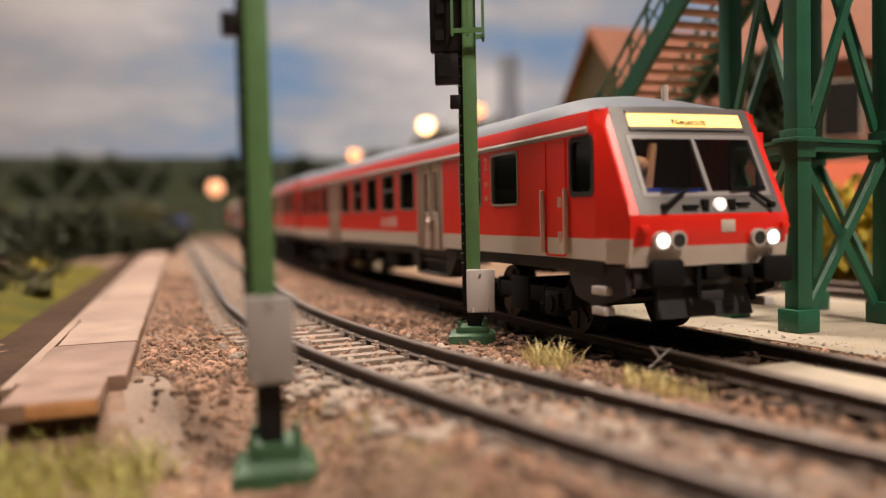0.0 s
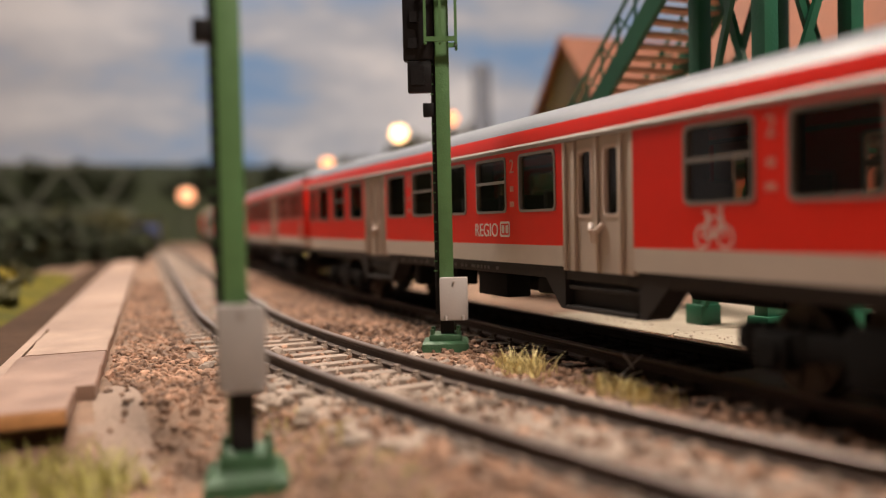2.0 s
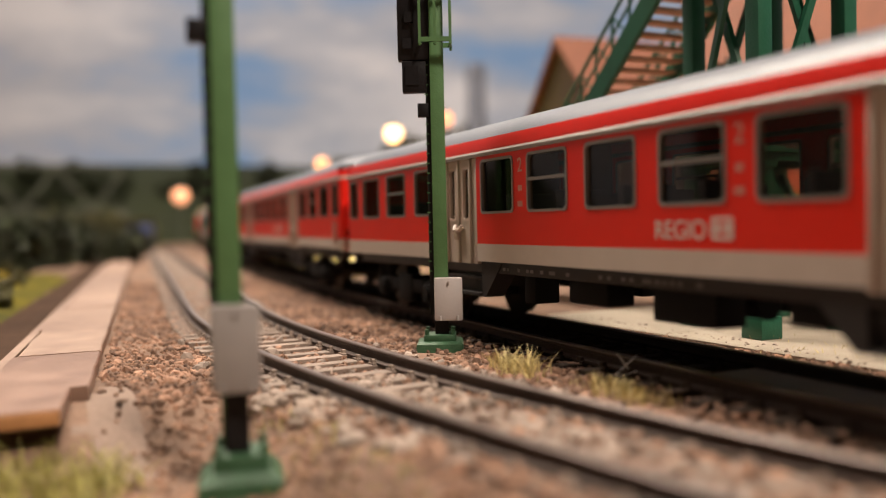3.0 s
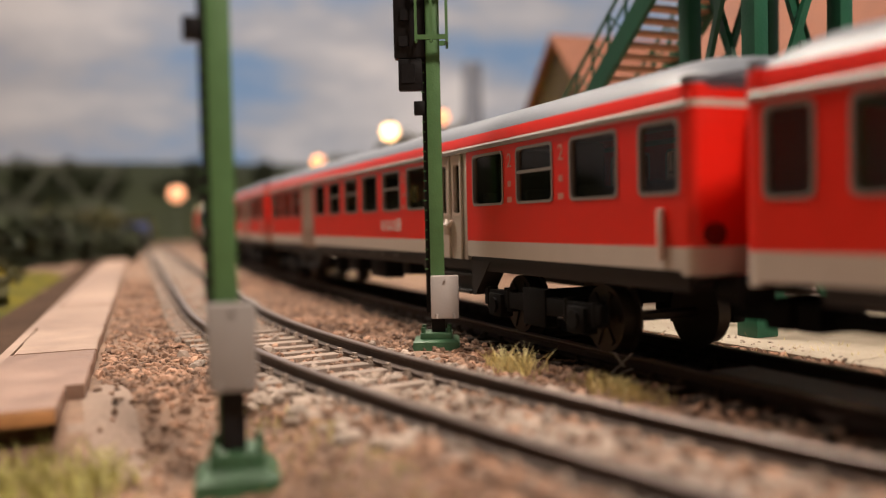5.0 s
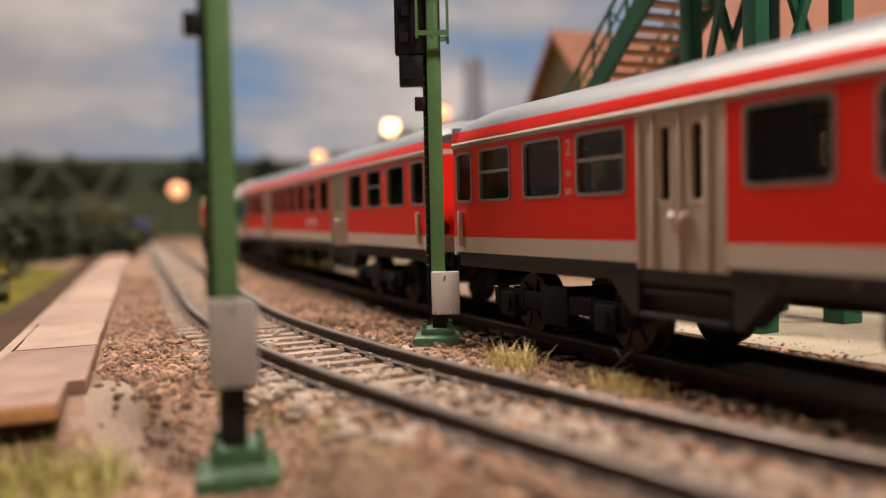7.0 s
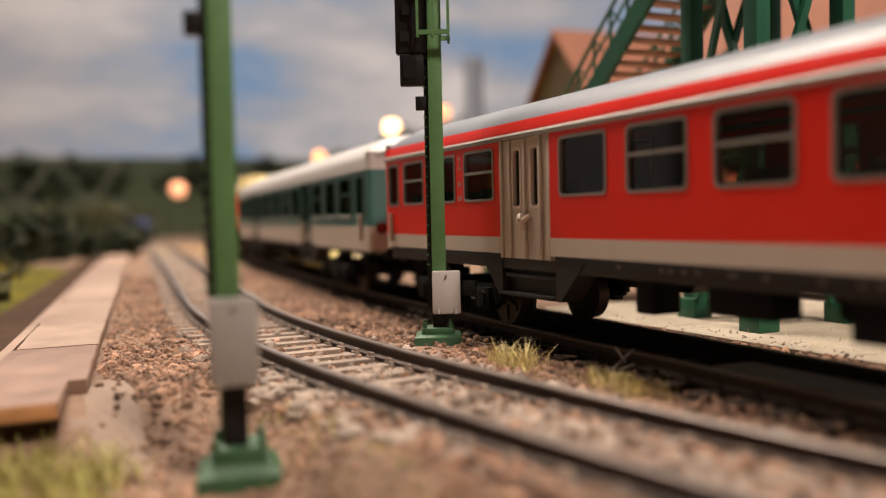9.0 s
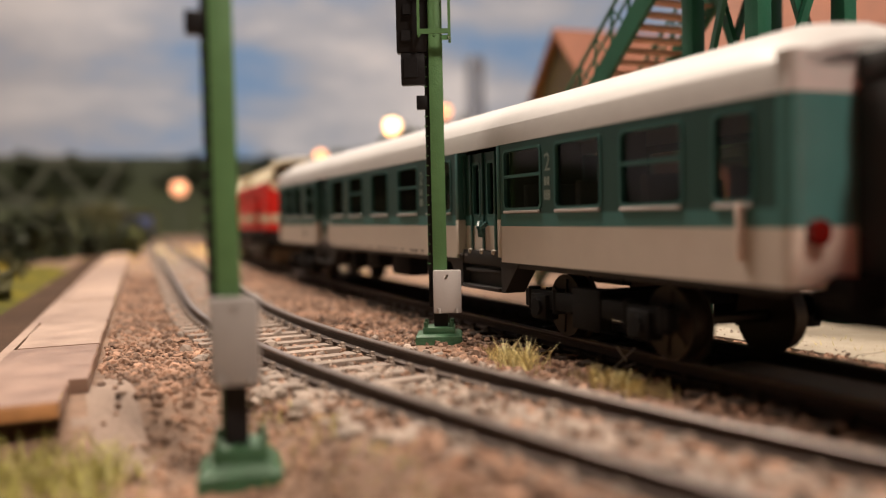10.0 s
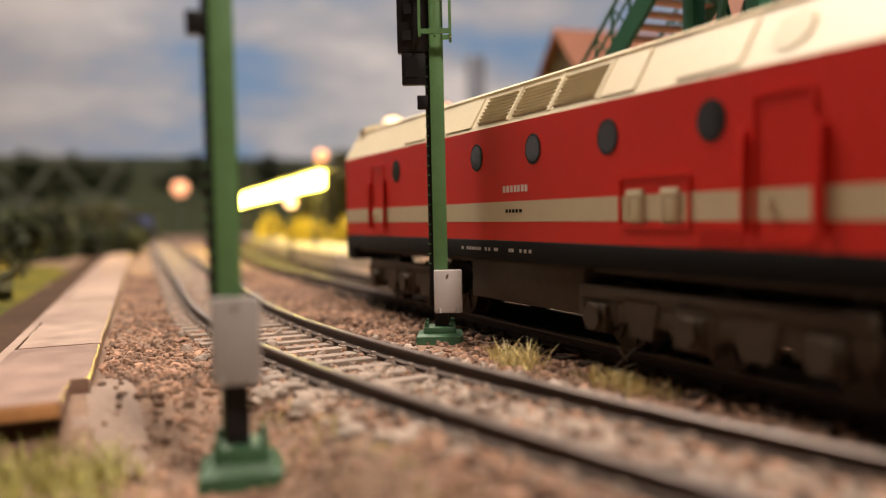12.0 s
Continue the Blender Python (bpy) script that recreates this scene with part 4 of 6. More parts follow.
def window_unit(car, a, b, z0, z1, s, split, y=HALF, frame_mat=TRIM):
    bm = B()
    ring_frame(bm, a - 0.15, b + 0.15, z0 - 0.15, z1 + 0.15, 0.45, s * (y - 0.85), s * (y + 0.16), 1.1)
    if split:
        box(bm, a + 0.2, b - 0.2, min(s * (y - 0.5), s * (y + 0.1)), max(s * (y - 0.5), s * (y + 0.1)), (z0 + z1) / 2 + 0.3, (z0 + z1) / 2 + 0.85)
    w = part("window", bm, frame_mat, car)
    bm = B()
    plate(bm, a + 0.15, b - 0.15, z0 + 0.15, z1 - 0.15, s * (y - 0.55), s * (y - 0.4), 0.8)
    p = part("pane", bm, PANE, w)
    p.visible_shadow = False


def folding_door(car, a, b, z0, z1, s, mat, y=HALF, rail=None):
    """A recessed double folding door with two narrow windows, handles and a dark step well."""
    m = (a + b) / 2
    bm = B()
    yo, yi = s * (y - 0.5), s * (y - 1.1)
    holes = [(a + 4.2, m - 1.7, z1 - 12.2, z1 - 1.9), (m + 1.7, b - 4.2, z1 - 12.2, z1 - 1.9)]
    side_wall(bm, s, a, b, z0, z1, holes, y=y - 0.5)
    ribs = []
    for x in (a + 0.4, a + 3.4, b - 3.4, b - 0.4):
        ribs.append(x)
    d = part("door", bm, mat, car, "pale folding door" if mat is DOORGREY else "dark green folding door")
    for x in ribs + [m]:
        bm = B()
        box(bm, x - 0.38, x + 0.38, min(yo, s * y), max(yo, s * y), z0, z1, 0.1)
        part("door_rib", bm, mat, d)
    for h in holes:
        bm = B()
        ring_frame(bm, h[0] - 0.3, h[1] + 0.3, h[2] - 0.3, h[3] + 0.3, 0.5, s * (y - 1.3), s * (y - 0.35), 0.9)
        part("window_seal", bm, rail or PALERAIL, d)
        bm = B()
        box(bm, h[0], h[1], min(s * (y - 1.1), s * (y - 0.95)), max(s * (y - 1.1), s * (y - 0.95)), h[2], h[3])
        part("pane", bm, PANE, d).visible_shadow = False
    for q in (-1.1, 1.1):
        bm = B()
        tube(bm, (m + q * 1.6, s * (y - 0.3), z1 - 13.6), (m + q * 0.5, s * (y + 0.5), z1 - 14.6), 0.5, 8)
        tube(bm, (m + q * 0.5, s * (y + 0.5), z1 - 14.6), (m + q * 0.4, s * (y + 0.3), z1 - 16.4), 0.35, 8)
        part("handle", bm, rail or PALERAIL, d)
    return d


def wall_strip(name, car, s, x0, x1, z0, z1, gaps, mat, label, y=HALF):
    """A strip along the side in separate lengths between the doors."""
    x = x0
    for a, b in sorted(gaps) + [(x1, x1)]:
        bm = B()
        side_wall(bm, s, x, a, z0, z1, [], y=y)
        part(name, bm, mat, car, label)
        x = b


def bars(name, car, x0, x1, z0, z1, n, s, mat, y=HALF, label=""):
    """Small illegible writing as plain upright bars."""
    bm = B()
    w = (x1 - x0) / (n * 1.5)
    pick = random.Random(n)
    for i in range(n):
        if n > 8 and pick.random() < 0.45:
            continue
        a = x0 + i * 1.5 * w
        w *= pick.uniform(0.97, 1.03)
        box(bm, a, a + w, min(s * y, s * (y + 0.06)), max(s * y, s * (y + 0.06)), z0, z1)
    ob = part(name, bm, mat, car, label)
    return tagged(ob, kind="stuff") if n > 8 else ob


def class_mark(car, x, z, s, mat=FADED):
    m = Matrix.Translation((x * MM, s * (HALF + 0.03) * MM, z * MM)) @ pose(0, 0, 0, 90, 0, 0 if s < 0 else 180)
    text_part("class_number", "2", 3.6, mat, car, m, "white second-class number")
    bars("small_writing", car, x - 0.7, x + 0.8, z - 3.4, z - 2.4, 3, s, mat)
    bars("small_writing", car, x - 0.9, x + 1.0, z - 6.2, z - 5.2, 4, s, mat)


def coach_interior(car, L, doors, x_start=4):
    bm = B()
    box(bm, -L + 3, -x_start, -14.6, 14.6, 14.2, 15.0)
    for d in [x for p in doors for x in (p[0] - 1.4, p[1] + 1.4)]:
        box(bm, -d - 0.4, -d + 0.4, -14.6, -4, 15, 37)
        box(bm, -d - 0.4, -d + 0.4, 4, 14.6, 15, 37)
    box(bm, -L + 3, -x_start, -14.0, 14.0, 38.2, 38.6)
    part("interior", bm, INTERIOR, car, "dark brown compartment floor and partitions")
    bm = B()
    x = x_start + 8
    while x < L - 10:
        if not any(p[0] - 3 < x < p[1] + 3 for p in doors):
            for y0, y1 in ((-14.2, -4.4), (4.4, 14.2)):
                box(bm, -x - 0.8, -x + 0.8, y0, y1, 16, 26.5, 0.3)
                box(bm, -x - 4.2, -x + 4.2, y0, y1, 18, 20.0, 0.3)
        x += 8.85 * 2
    part("seats", bm, SEAT, car, "rows of dark moulded seats")


def underframe(car, L, x0=2.0, gear=True):
    bm = B()
    for s in (-1, 1):
        box(bm, -L + x0, -x0, min(s * 15.4, s * 14.4), max(s * 15.4, s * 14.4), 11.6, 14.4, 0.15)
    box(bm, -L + x0, -x0, -14.4, 14.4, 12.0, 13.2)
    f = part("sill_beam", bm, CHASSIS, car, "dark grey sole bar")
    if gear:
        for a, w, h in ((126, 13, 5.4), (150, 11, 4.4), (108, 6, 3.6), (172, 4, 5.6)):
            if a + w < L - 70:
                for s in (-1, 1):
                    bm = B()
                    box(bm, -a - w, -a, min(s * 14.2, s * 9), max(s * 14.2, s * 9), 12.2 - h, 12.4, 0.4)
                    part("equipment_box", bm, BLACK, car)
        bm = B()
        tube(bm, (-148, -3, 9.3), (-128, -3, 9.3), 2.2, 14)
        part("air_tank", bm, BLACK, car)
    return f


def step_well(car, a, b, s):
    """Dark folding steps under a door, with angled brackets."""
    bm = B()
    ya, yb = sorted((s * 15.6, s * 11.5))
    yf = s * 15.7
    for x, d in ((a - 0.5, -5.5), (b + 0.5, 5.5)):
        pts = [(x, 13.4), (x + d * 1.5, 13.4), (x + d * 0.25, 6.8), (x, 6.8)]
        loft(bm, [[(-p, y, z) for p, z in pts] for y in (ya, yb)])
    box(bm, -b - 0.5, -a + 0.5, min(s * 14, s * 11), max(s * 14, s * 11), 6.8, 13.4)
    st = part("step_frame", bm, CHASSIS, car)
    for z, y in ((6.8, 15.9), (10.1, 15.2)):
        bm = B()
        box(bm, -b, -a, min(s * y, s * 12), max(s * y, s * 12), z, z + 0.7, 0.1)
        part("step", bm, CHASSIS, st)


def buffers(car, x, d, mat=BLACK, plate_w=5.6, plate_h=4.0):
    for y in (-10.05, 10.05):
        bm = B()
        tube(bm, (x - d * 6, y, 12), (x - d * 0.6, y, 12), 1.9, 12)
        box(bm, min(x - d * 0.9, x), max(x - d * 0.9, x), y - plate_w / 2, y + plate_w / 2, 12 - plate_h / 2, 12 + plate_h / 2, 0.4)
        part("buffer", bm, mat, car)


def coupler(car, x, d):
    bm = B()
    bar(bm, (x - d * 10, 0, 8), (x + d * 7, 0, 8), 3.5, 2)
    box(bm, min(x + d * 4, x + d * 8), max(x + d * 4, x + d * 8), -4, 4, 6.5, 10.5, 0.4)
    part("coupler", bm, BLACK, car)


def handrail(car, x, z0, z1, s, mat=PALERAIL, y=HALF, w=0.75):
    bm = B()
    box(bm, -x - w / 2, -x + w / 2, min(s * y, s * (y + 0.9)), max(s * y, s * (y + 0.9)), z0, z1, 0.2)
    part("handrail", bm, mat, car)


def end_wall(car, x, d, mats, y=HALF):
    """A flat coach end with rounded corners and a rubber gangway: mats of (z0, z1, material)."""
    for z0, z1, m in mats:
        bm = B()
        pts = []
        for t in range(0, 7):
            q = radians(90 * t / 6)
            pts.append((x - d * 1.6 + d * 1.6 * math.sin(q), -y + 1.6 - 1.6 * math.cos(q)))
        pts = [(x - d * 2.4, -y)] + pts + [(px, -py) for px, py in pts[::-1]] + [(x - d * 2.4, y)]
        loft(bm, [[(px, py, z) for px, py in pts] for z in (z0, z1)])
        part("end_wall", bm, m, car)
    for yy in (-5.6, 5.6):
        bm = B()
        box(bm, min(x, x + d * 5), max(x, x + d * 5), yy - 1.6, yy + 1.6, 11.5, 35, 0.7)
        part("gangway", bm, RUBBER, car, "black rubber gangway bellows")
    bm = B()
    box(bm, min(x, x + d * 5), max(x, x + d * 5), -7.2, 7.2, 35, 38.4, 0.7)
    part("gangway", bm, RUBBER, car, "black rubber gangway bellows")


def train_word(car, x, z, s):
    """The lettered service word and the plain square mark after it."""
    m = Matrix.Translation((x * MM, s * (HALF + 0.04) * MM, (z - 0.1) * MM)) @ pose(0, 0, 0, 90, 0, 0 if s < 0 else 180)
    text_part("service_word", "REGIO", 3.6, WHITEPAINT, car, m, "white service lettering")
    bm = B()
    c = x - s * 8.0
    ring_frame(bm, c - 2.0, c + 2.0, z - 0.2, z + 2.7, 0.4, s * (HALF - 0.1), s * (HALF + 0.06), 0.5)
    for q in (-0.8, 0.8):
        plate(bm, c + q - 0.5, c + q + 0.5, z + 0.5, z + 2.0, s * (HALF - 0.1), s * (HALF + 0.05), 0.2)
    part("square_mark", bm, WHITEPAINT, car, "white square company mark")


def red_coach(name, label):
    """Origin at the front corner on the rail; the car runs back along -x."""
    L = COACH_LEN
    car = tagged(thing(name), label, "train coach", "train")
    holes = [(-b, -a, 24.2, 33.7) for a, b in COACH_WIN]
    for s in (-1, 1):
        bm = B()
        doors = [(-b, -a, 14.4, 34.9) for a, b in COACH_DOORS]
        side_wall(bm, s, -L + 2.4, -2.4, 17.4, 34.9, [h for h in holes if h[1] < -2 and h[0] > -L + 2] + [(a, b, 17.4, 34.9) for a, b, c, e in doors])
        part("side_wall", bm, RED, car)
        wall_strip("lower_stripe", car, s, -L + 2.4, -2.4, 14.4, 17.4, [(a, b) for a, b, c, e in doors], STRIPE, "light grey stripe along the sill", HALF + 0.02)
        for a, b in COACH_DOORS:
            folding_door(car, -b, -a, 13.6, 34.9, s, DOORGREY)
            step_well(car, a, b, s)
        for i, (a, b) in enumerate(COACH_WIN):
            end = i in (0, len(COACH_WIN) - 1)
            window_unit(car, -b, -a, 24.2, 33.7, s, i in (2, 5, 7, 8, 10, 12))
        for x in (32.2, 50.2, 106.2, 229.5):
            class_mark(car, -x, 30.6, s)
        train_word(car, -118.3, 19.4, s)
        bars("small_writing", car, -180, -120, 13.0, 13.6, 44, s, MASK, y=15.4)
        handrail(car, 6.1, 15.6, 22.4, s, PALERAIL)
        handrail(car, L - 4.8, 15.6, 22.4, s, PALERAIL)
    bm = B()
    band(bm, -L + 1.2, -1.2, [(16.6, 34.7), (16.6, 35.4), (16.1, 35.9)])
    part("gutter", bm, DARKTRIM, car, "grey rain gutter")
    bm = B()
    band(bm, -L + 0.6, -0.6, [(16.15, 35.9), (16.0, 36.9), (15.65, 37.9)])
    part("cornice", bm, RED, car)
    part("roof", roof_shell(-L, 0, 0.86, 37.75), ROOFGREY, car, "grey vaulted roof")
    for x, d in ((0, 1), (-L, -1)):
        end_wall(car, x, d, ((13.8, 17.4, STRIPE), (17.4, 34.9, RED), (34.9, 35.9, STRIPE), (35.9, 37.8, RED), (37.8, 38.8, ROOFGREY)))
        buffers(car, x + d * 4.5, d)
        coupler(car, x, d)
        for y in (-13.2, 13.2):
            bm = B()
            tube(bm, (x - d * 0.4, y, 19), (x + d * 0.8, y, 19), 1.5, 14)
            part("tail_lamp", bm, REDLENS, car)
    coach_interior(car, L, COACH_DOORS)
    underframe(car, L)
    for x in (-44.0, -236.0):
        bogie(car, x, (-14.4, 14.4), BLACK, STEEL)
    return car


def bicycle_mark(car, x, z, s):
    bm = B()
    y0, y1 = s * HALF, s * (HALF + 0.06)
    for cx in (x - 2.1, x + 2.1):
        n = 18
        ro, ri = 1.5, 1.2
        o = [(cx + ro * math.cos(i * 2 * math.pi / n), z + ro * math.sin(i * 2 * math.pi / n)) for i in range(n)]
        q = [(cx + ri * math.cos(i * 2 * math.pi / n), z + ri * math.sin(i * 2 * math.pi / n)) for i in range(n)]
        loft(bm, [[(a, y1, b) for a, b in o], [(a, y1, b) for a, b in q]], caps=False)
    for a, b in (((-2.1, 0), (-1.1, 2.4)), ((-1.1, 2.4), (1.5, 2.6)), ((1.5, 2.6), (2.1, 0)), ((-2.1, 0), (0.1, 0)), ((0.1, 0), (1.5, 2.6)), ((0.1, 0), (-1.3, 3.1)), ((-1.8, 3.1), (-0.8, 3.1)), ((1.5, 2.6), (1.3, 3.5)), ((0.8, 3.5), (1.8, 3.6))):
        bar(bm, (x + a[0], y1, z + a[1]), (x + b[0], y1, z + b[1]), 0.08, 0.26)
    part("bicycle_pictogram", bm, WHITEPAINT, car, "white bicycle pictogram")


CAB_LEN = 273.0


def control_car():
    """The driving trailer that leads: origin at the buffer faces."""
    L = CAB_LEN
    car = tagged(thing("control_car"), "red driving trailer with grey cab front, lit headlights", "train coach", "train")
    wins = [(39.6, 52.5), (57.9, 70.6)] + [(103.8 + 18.0 * i, 116.6 + 18.0 * i) for i in range(5)] + [(210.6, 222.4), (228.4, 240.8), (246.4, 258.8), (263.2, 269.8)]
    doors = [(82.0, 101.6), (190.6, 208.4)]
    for s in (-1, 1):
        bm = B()
        dz = [(-b, -a, 17.2, 34.2) for a, b in doors]
        cabw = (-18.9, -11.4, 24.2, 33.4)
        side_wall(bm, s, -L + 2.4, -10.9, 17.2, 34.2, [(-b, -a, 23.1, 33.2) for a, b in wins] + dz + [cabw])
        part("side_wall", bm, RED, car)
        wall_strip("lower_stripe", car, s, -L + 2.4, -8.0, 13.8, 17.2, [(-b, -a) for a, b in doors], STRIPE, "light grey stripe along the sill", HALF + 0.02)
        for a, b in doors:
            folding_door(car, -b, -a, 13.2, 34.2, s, DOORGREY)
            step_well(car, a, b, s)
        for i, (a, b) in enumerate(wins):
            window_unit(car, -b, -a, 23.1, 33.2, s, i in (1, 3, 5, 8))
        bm = B()
        ring_frame(bm, cabw[0] - 0.3, cabw[1] + 0.3, cabw[2] - 0.3, cabw[3] + 0.3, 0.8, s * (HALF - 0.85), s * (HALF + 0.14), 1.4)
        cw = part("cab_window", bm, RUBBER, car, "cab side window in a black seal")
        bm = B()
        plate(bm, cabw[0] + 0.2, cabw[1] - 0.2, cabw[2] + 0.2, cabw[3] - 0.2, s * (HALF - 0.5), s * (HALF - 0.35), 1.0)
        part("pane", bm, PANE, cw).visible_shadow = False
        # cab door, outlined by a thin raised edge
        bm = B()
        ring_frame(bm, -28.2, -20.4, 14.0, 34.0, 0.35, s * (HALF - 0.3), s * (HALF + 0.14), 0.8)
        cd = part("cab_door", bm, RED, car)
        for x in (28.7, 20.0):
            handrail(cd, x, 14.6, 25.4, s, PALERAIL, w=0.5)
        for z in (16.5, 22.3):
            bm = B()
            tube(bm, (-21.8, s * (HALF + 0.6), z), (-21.8, s * (HALF + 0.6), z + 1.7), 0.35, 8)
            part("handle", bm, PALERAIL, cd)
        class_mark(car, -55.2, 30.4, s)
        bicycle_mark(car, -65.0, 18.9, s)
        train_word(car, -130.5, 18.7, s)
        for x in (119.4, 173.2):
            class_mark(car, -x, 30.2, s)
        bars("small_writing", car, -186, -120, 12.2, 12.8, 46, s, MASK, y=15.4)
    bm = B()
    band(bm, -L + 1.2, -13, [(16.6, 34.0), (16.6, 34.6), (16.15, 35.1)])
    part("gutter", bm, DARKTRIM, car, "grey rain gutter")
    bm = B()
    band(bm, -L + 0.6, -13.1, [(16.15, 35.1), (16.05, 36.4), (15.75, 37.5)])
    part("cornice", bm, RED, car)
    part("roof", roof_shell(-L, -26, 0.80), ROOFGREY, car, "grey vaulted roof")
    cab_front(car)
    end_wall(car, -L, -1, ((13.2, 17.2, STRIPE), (17.2, 34.2, RED), (34.2, 35.3, STRIPE), (35.3, 37.6, RED), (37.6, 38.6, ROOFGREY)))
    coupler(car, -L, -1)
    coach_interior(car, L, doors, x_start=32)
    underframe(car, L, x0=10)
    for x in (-42.0, -232.0):
        bogie(car, x, (-14.4, 14.4), BLACK, STEEL)
    return car


def cab_front(car):
    """The sloping cab: rings of (x centre, half width) by height."""
    def face(z):
        lean = 0.0 if z < 20.5 else (z - 20.5) * 0.52
        return -1.9 - max(0, (18.0 - z)) * 0.18 - lean

    def half(z):
        return HALF if z < 35.1 else HALF - (z - 35.1) * 0.42

    def point(y, z, out=0.0):
        k = abs(y) / HALF
        return (face(z) - 1.5 * k ** 5 + out, y * 0.9, z)

    def skin(name, z0, z1, mat, label="", hole=None, y_lim=None, parent=car, out=0.0):
        bm = B()
        zs = [z0 + (z1 - z0) * i / 8 for i in range(9)]
        if hole:
            zs = sorted(set(zs + [hole[2], hole[3]]))
        ys = [-1 + 2 * i / 20 for i in range(21)]
        rows, back = [], []
        for z in zs:
            w = min(half(z), y_lim) if y_lim else half(z)
            yl = sorted(set([v * w for v in ys] + ([hole[0], hole[1]] if hole else [])))
            rows.append([(bm.verts.new(point(y, z, out)), y, z) for y in yl])
        for a, b in zip(rows, rows[1:]):
            for i in range(len(a) - 1):
                ym, zm = (a[i][1] + a[i + 1][1]) / 2, (a[i][2] + b[i][2]) / 2
                if hole and hole[0] < ym < hole[1] and hole[2] < zm < hole[3]:
                    continue
                bm.faces.new((a[i][0], a[i + 1][0], b[i + 1][0], b[i][0]))
        fronts = bm.faces[:]
        made = {}

        def behind(v):
            if v not in made:
                made[v] = bm.verts.new(v.co + Vector((-0.7, 0, 0)))
            return made[v]
        rim = [e for e in bm.edges if len(e.link_faces) == 1]
        for f in fronts:
            bm.faces.new([behind(v) for v in reversed(f.verts)])
        for e in rim:
            bm.faces.new([e.verts[0], e.verts[1], behind(e.verts[1]), behind(e.verts[0])])
        return part(name, bm, mat, parent, label)

    def cheek(z0, z1, mat, x_back):
        for s in (-1, 1):
            bm = B()
            zs = [z0 + (z1 - z0) * i / 6 for i in range(7)]
            out = [point(s * half(z), z) for z in zs]
            rings = []
            for (x, y, z) in out:
                yb = s * half(z)
                rings.append([(x_back, yb, z), (x + 0.2, y, z), (x + 0.2, y - s * 0.8, z), (x_back, yb - s * 0.8, z)])
            loft(bm, rings)
            part("cab_side", bm, mat, car)

    skin("front_stripe", 12.9, 16.0, STRIPE)
    skin("front_panel", 16.0, 20.8, RED, "red lower cab front")
    hole = (-12.6, 12.6, 23.9, 33.0)
    skin("front_mask", 20.8, 38.0, MASK, "grey cab front surround", hole, y_lim=14.6)
    cheek(13.4, 17.2, STRIPE, -8.2)
    cheek(17.2, 34.2, RED, -11.0)
    cheek(34.2, 37.8, RED, -13.2)
    # red corner posts beside the grey mask
    for s in (-1, 1):
        bm = B()
        rings = []
        for i in range(9):
            z = 20.8 + (36.9 - 20.8) * i / 8
            rings.append([point(s * 14.3, z, -0.05), point(s * half(z), z, 0.05), point(s * half(z), z, -1.5), point(s * 14.3, z, -1.5)])
        loft(bm, rings)
        part("corner_post", bm, RED, car)
    # roof dome over the cab
    bm = B()
    rings = []
    for i in range(8):
        t = i / 7
        x = face(38.0) - 0.6 + (-36.0 - face(38.0) + 0.6) * t
        lift = 0.10 + 0.90 * math.sin(t * 1.5708) ** 0.9
        w = 0.94 + 0.06 * min(1, t * 3)
        ring = [(x - 1.0 * (abs(y) / HALF) ** 3 * (1 - t), y * w, 37.7 + (z - 37.4) * 0.81 * lift - 0.3 * t) for y, z in ROOF]
        rings.append(ring + [(x, 14.3 * w, 36.9), (x, -14.3 * w, 36.9)])
    loft(bm, rings)
    part("cab_roof", bm, ROOFGREY, car)
    bm = B()
    tube(bm, (-17, 1, 38.2), (-17, 1, 42.6), 0.6, 8)
    part("aerial", bm, STRIPE, car)
    # destination display
    bm = B()
    ring1 = []
    for i in range(13):
        y = -11.8 + 23.6 * i / 12
        ring1.append((point(y, 34.7, 0.25), point(y, 37.0, 0.25), point(y, 37.0, -0.3), point(y, 34.7, -0.3)))
    loft(bm, ring1)
    disp = part("destination_display", bm, DISPLAY, car, "lit amber destination display")
    bm = B()
    for z in (34.45, 37.15):
        loft(bm, [[point(y, z - 0.25, 0.4), point(y, z + 0.25, 0.4), point(y, z + 0.25, -0.2), point(y, z - 0.25, -0.2)] for y in (-12, -8, -4, 0, 4, 8, 12)])
    part("display_frame", bm, MASK, disp)
    slope = math.degrees(math.atan(0.52))
    m = Matrix.Translation(Vector((face(35.0) + 0.5, 0.1, 35.0)) * MM) @ pose(0, 0, 0, 90, 0, 90) @ pose(0, 0, 0, -slope, 0, 0)
    text_part("destination_name", "Neustadt", 1.75, BLACK, disp, m, "dark destination lettering")
    # windscreens
    for y0, y1 in ((-12.4, -0.4), (0.4, 12.4)):
        bm = B()
        n = 6
        loft(bm, [[point(y0 + (y1 - y0) * i / n, 24.0, -0.25), point(y0 + (y1 - y0) * i / n, 32.9, -0.25), point(y0 + (y1 - y0) * i / n, 32.9, -0.45), point(y0 + (y1 - y0) * i / n, 24.0, -0.45)] for i in range(n + 1)])
        w = part("windscreen", bm, CABPANE, car, "clear cab windscreen")
        w.visible_shadow = False
    bm = B()
    for z0, z1 in ((23.5, 24.2), (32.7, 33.4)):
        loft(bm, [[point(y, z0, 0.12), point(y, z1, 0.12), point(y, z1, -0.5), point(y, z0, -0.5)] for y in [-12.8 + 25.6 * i / 12 for i in range(13)]])
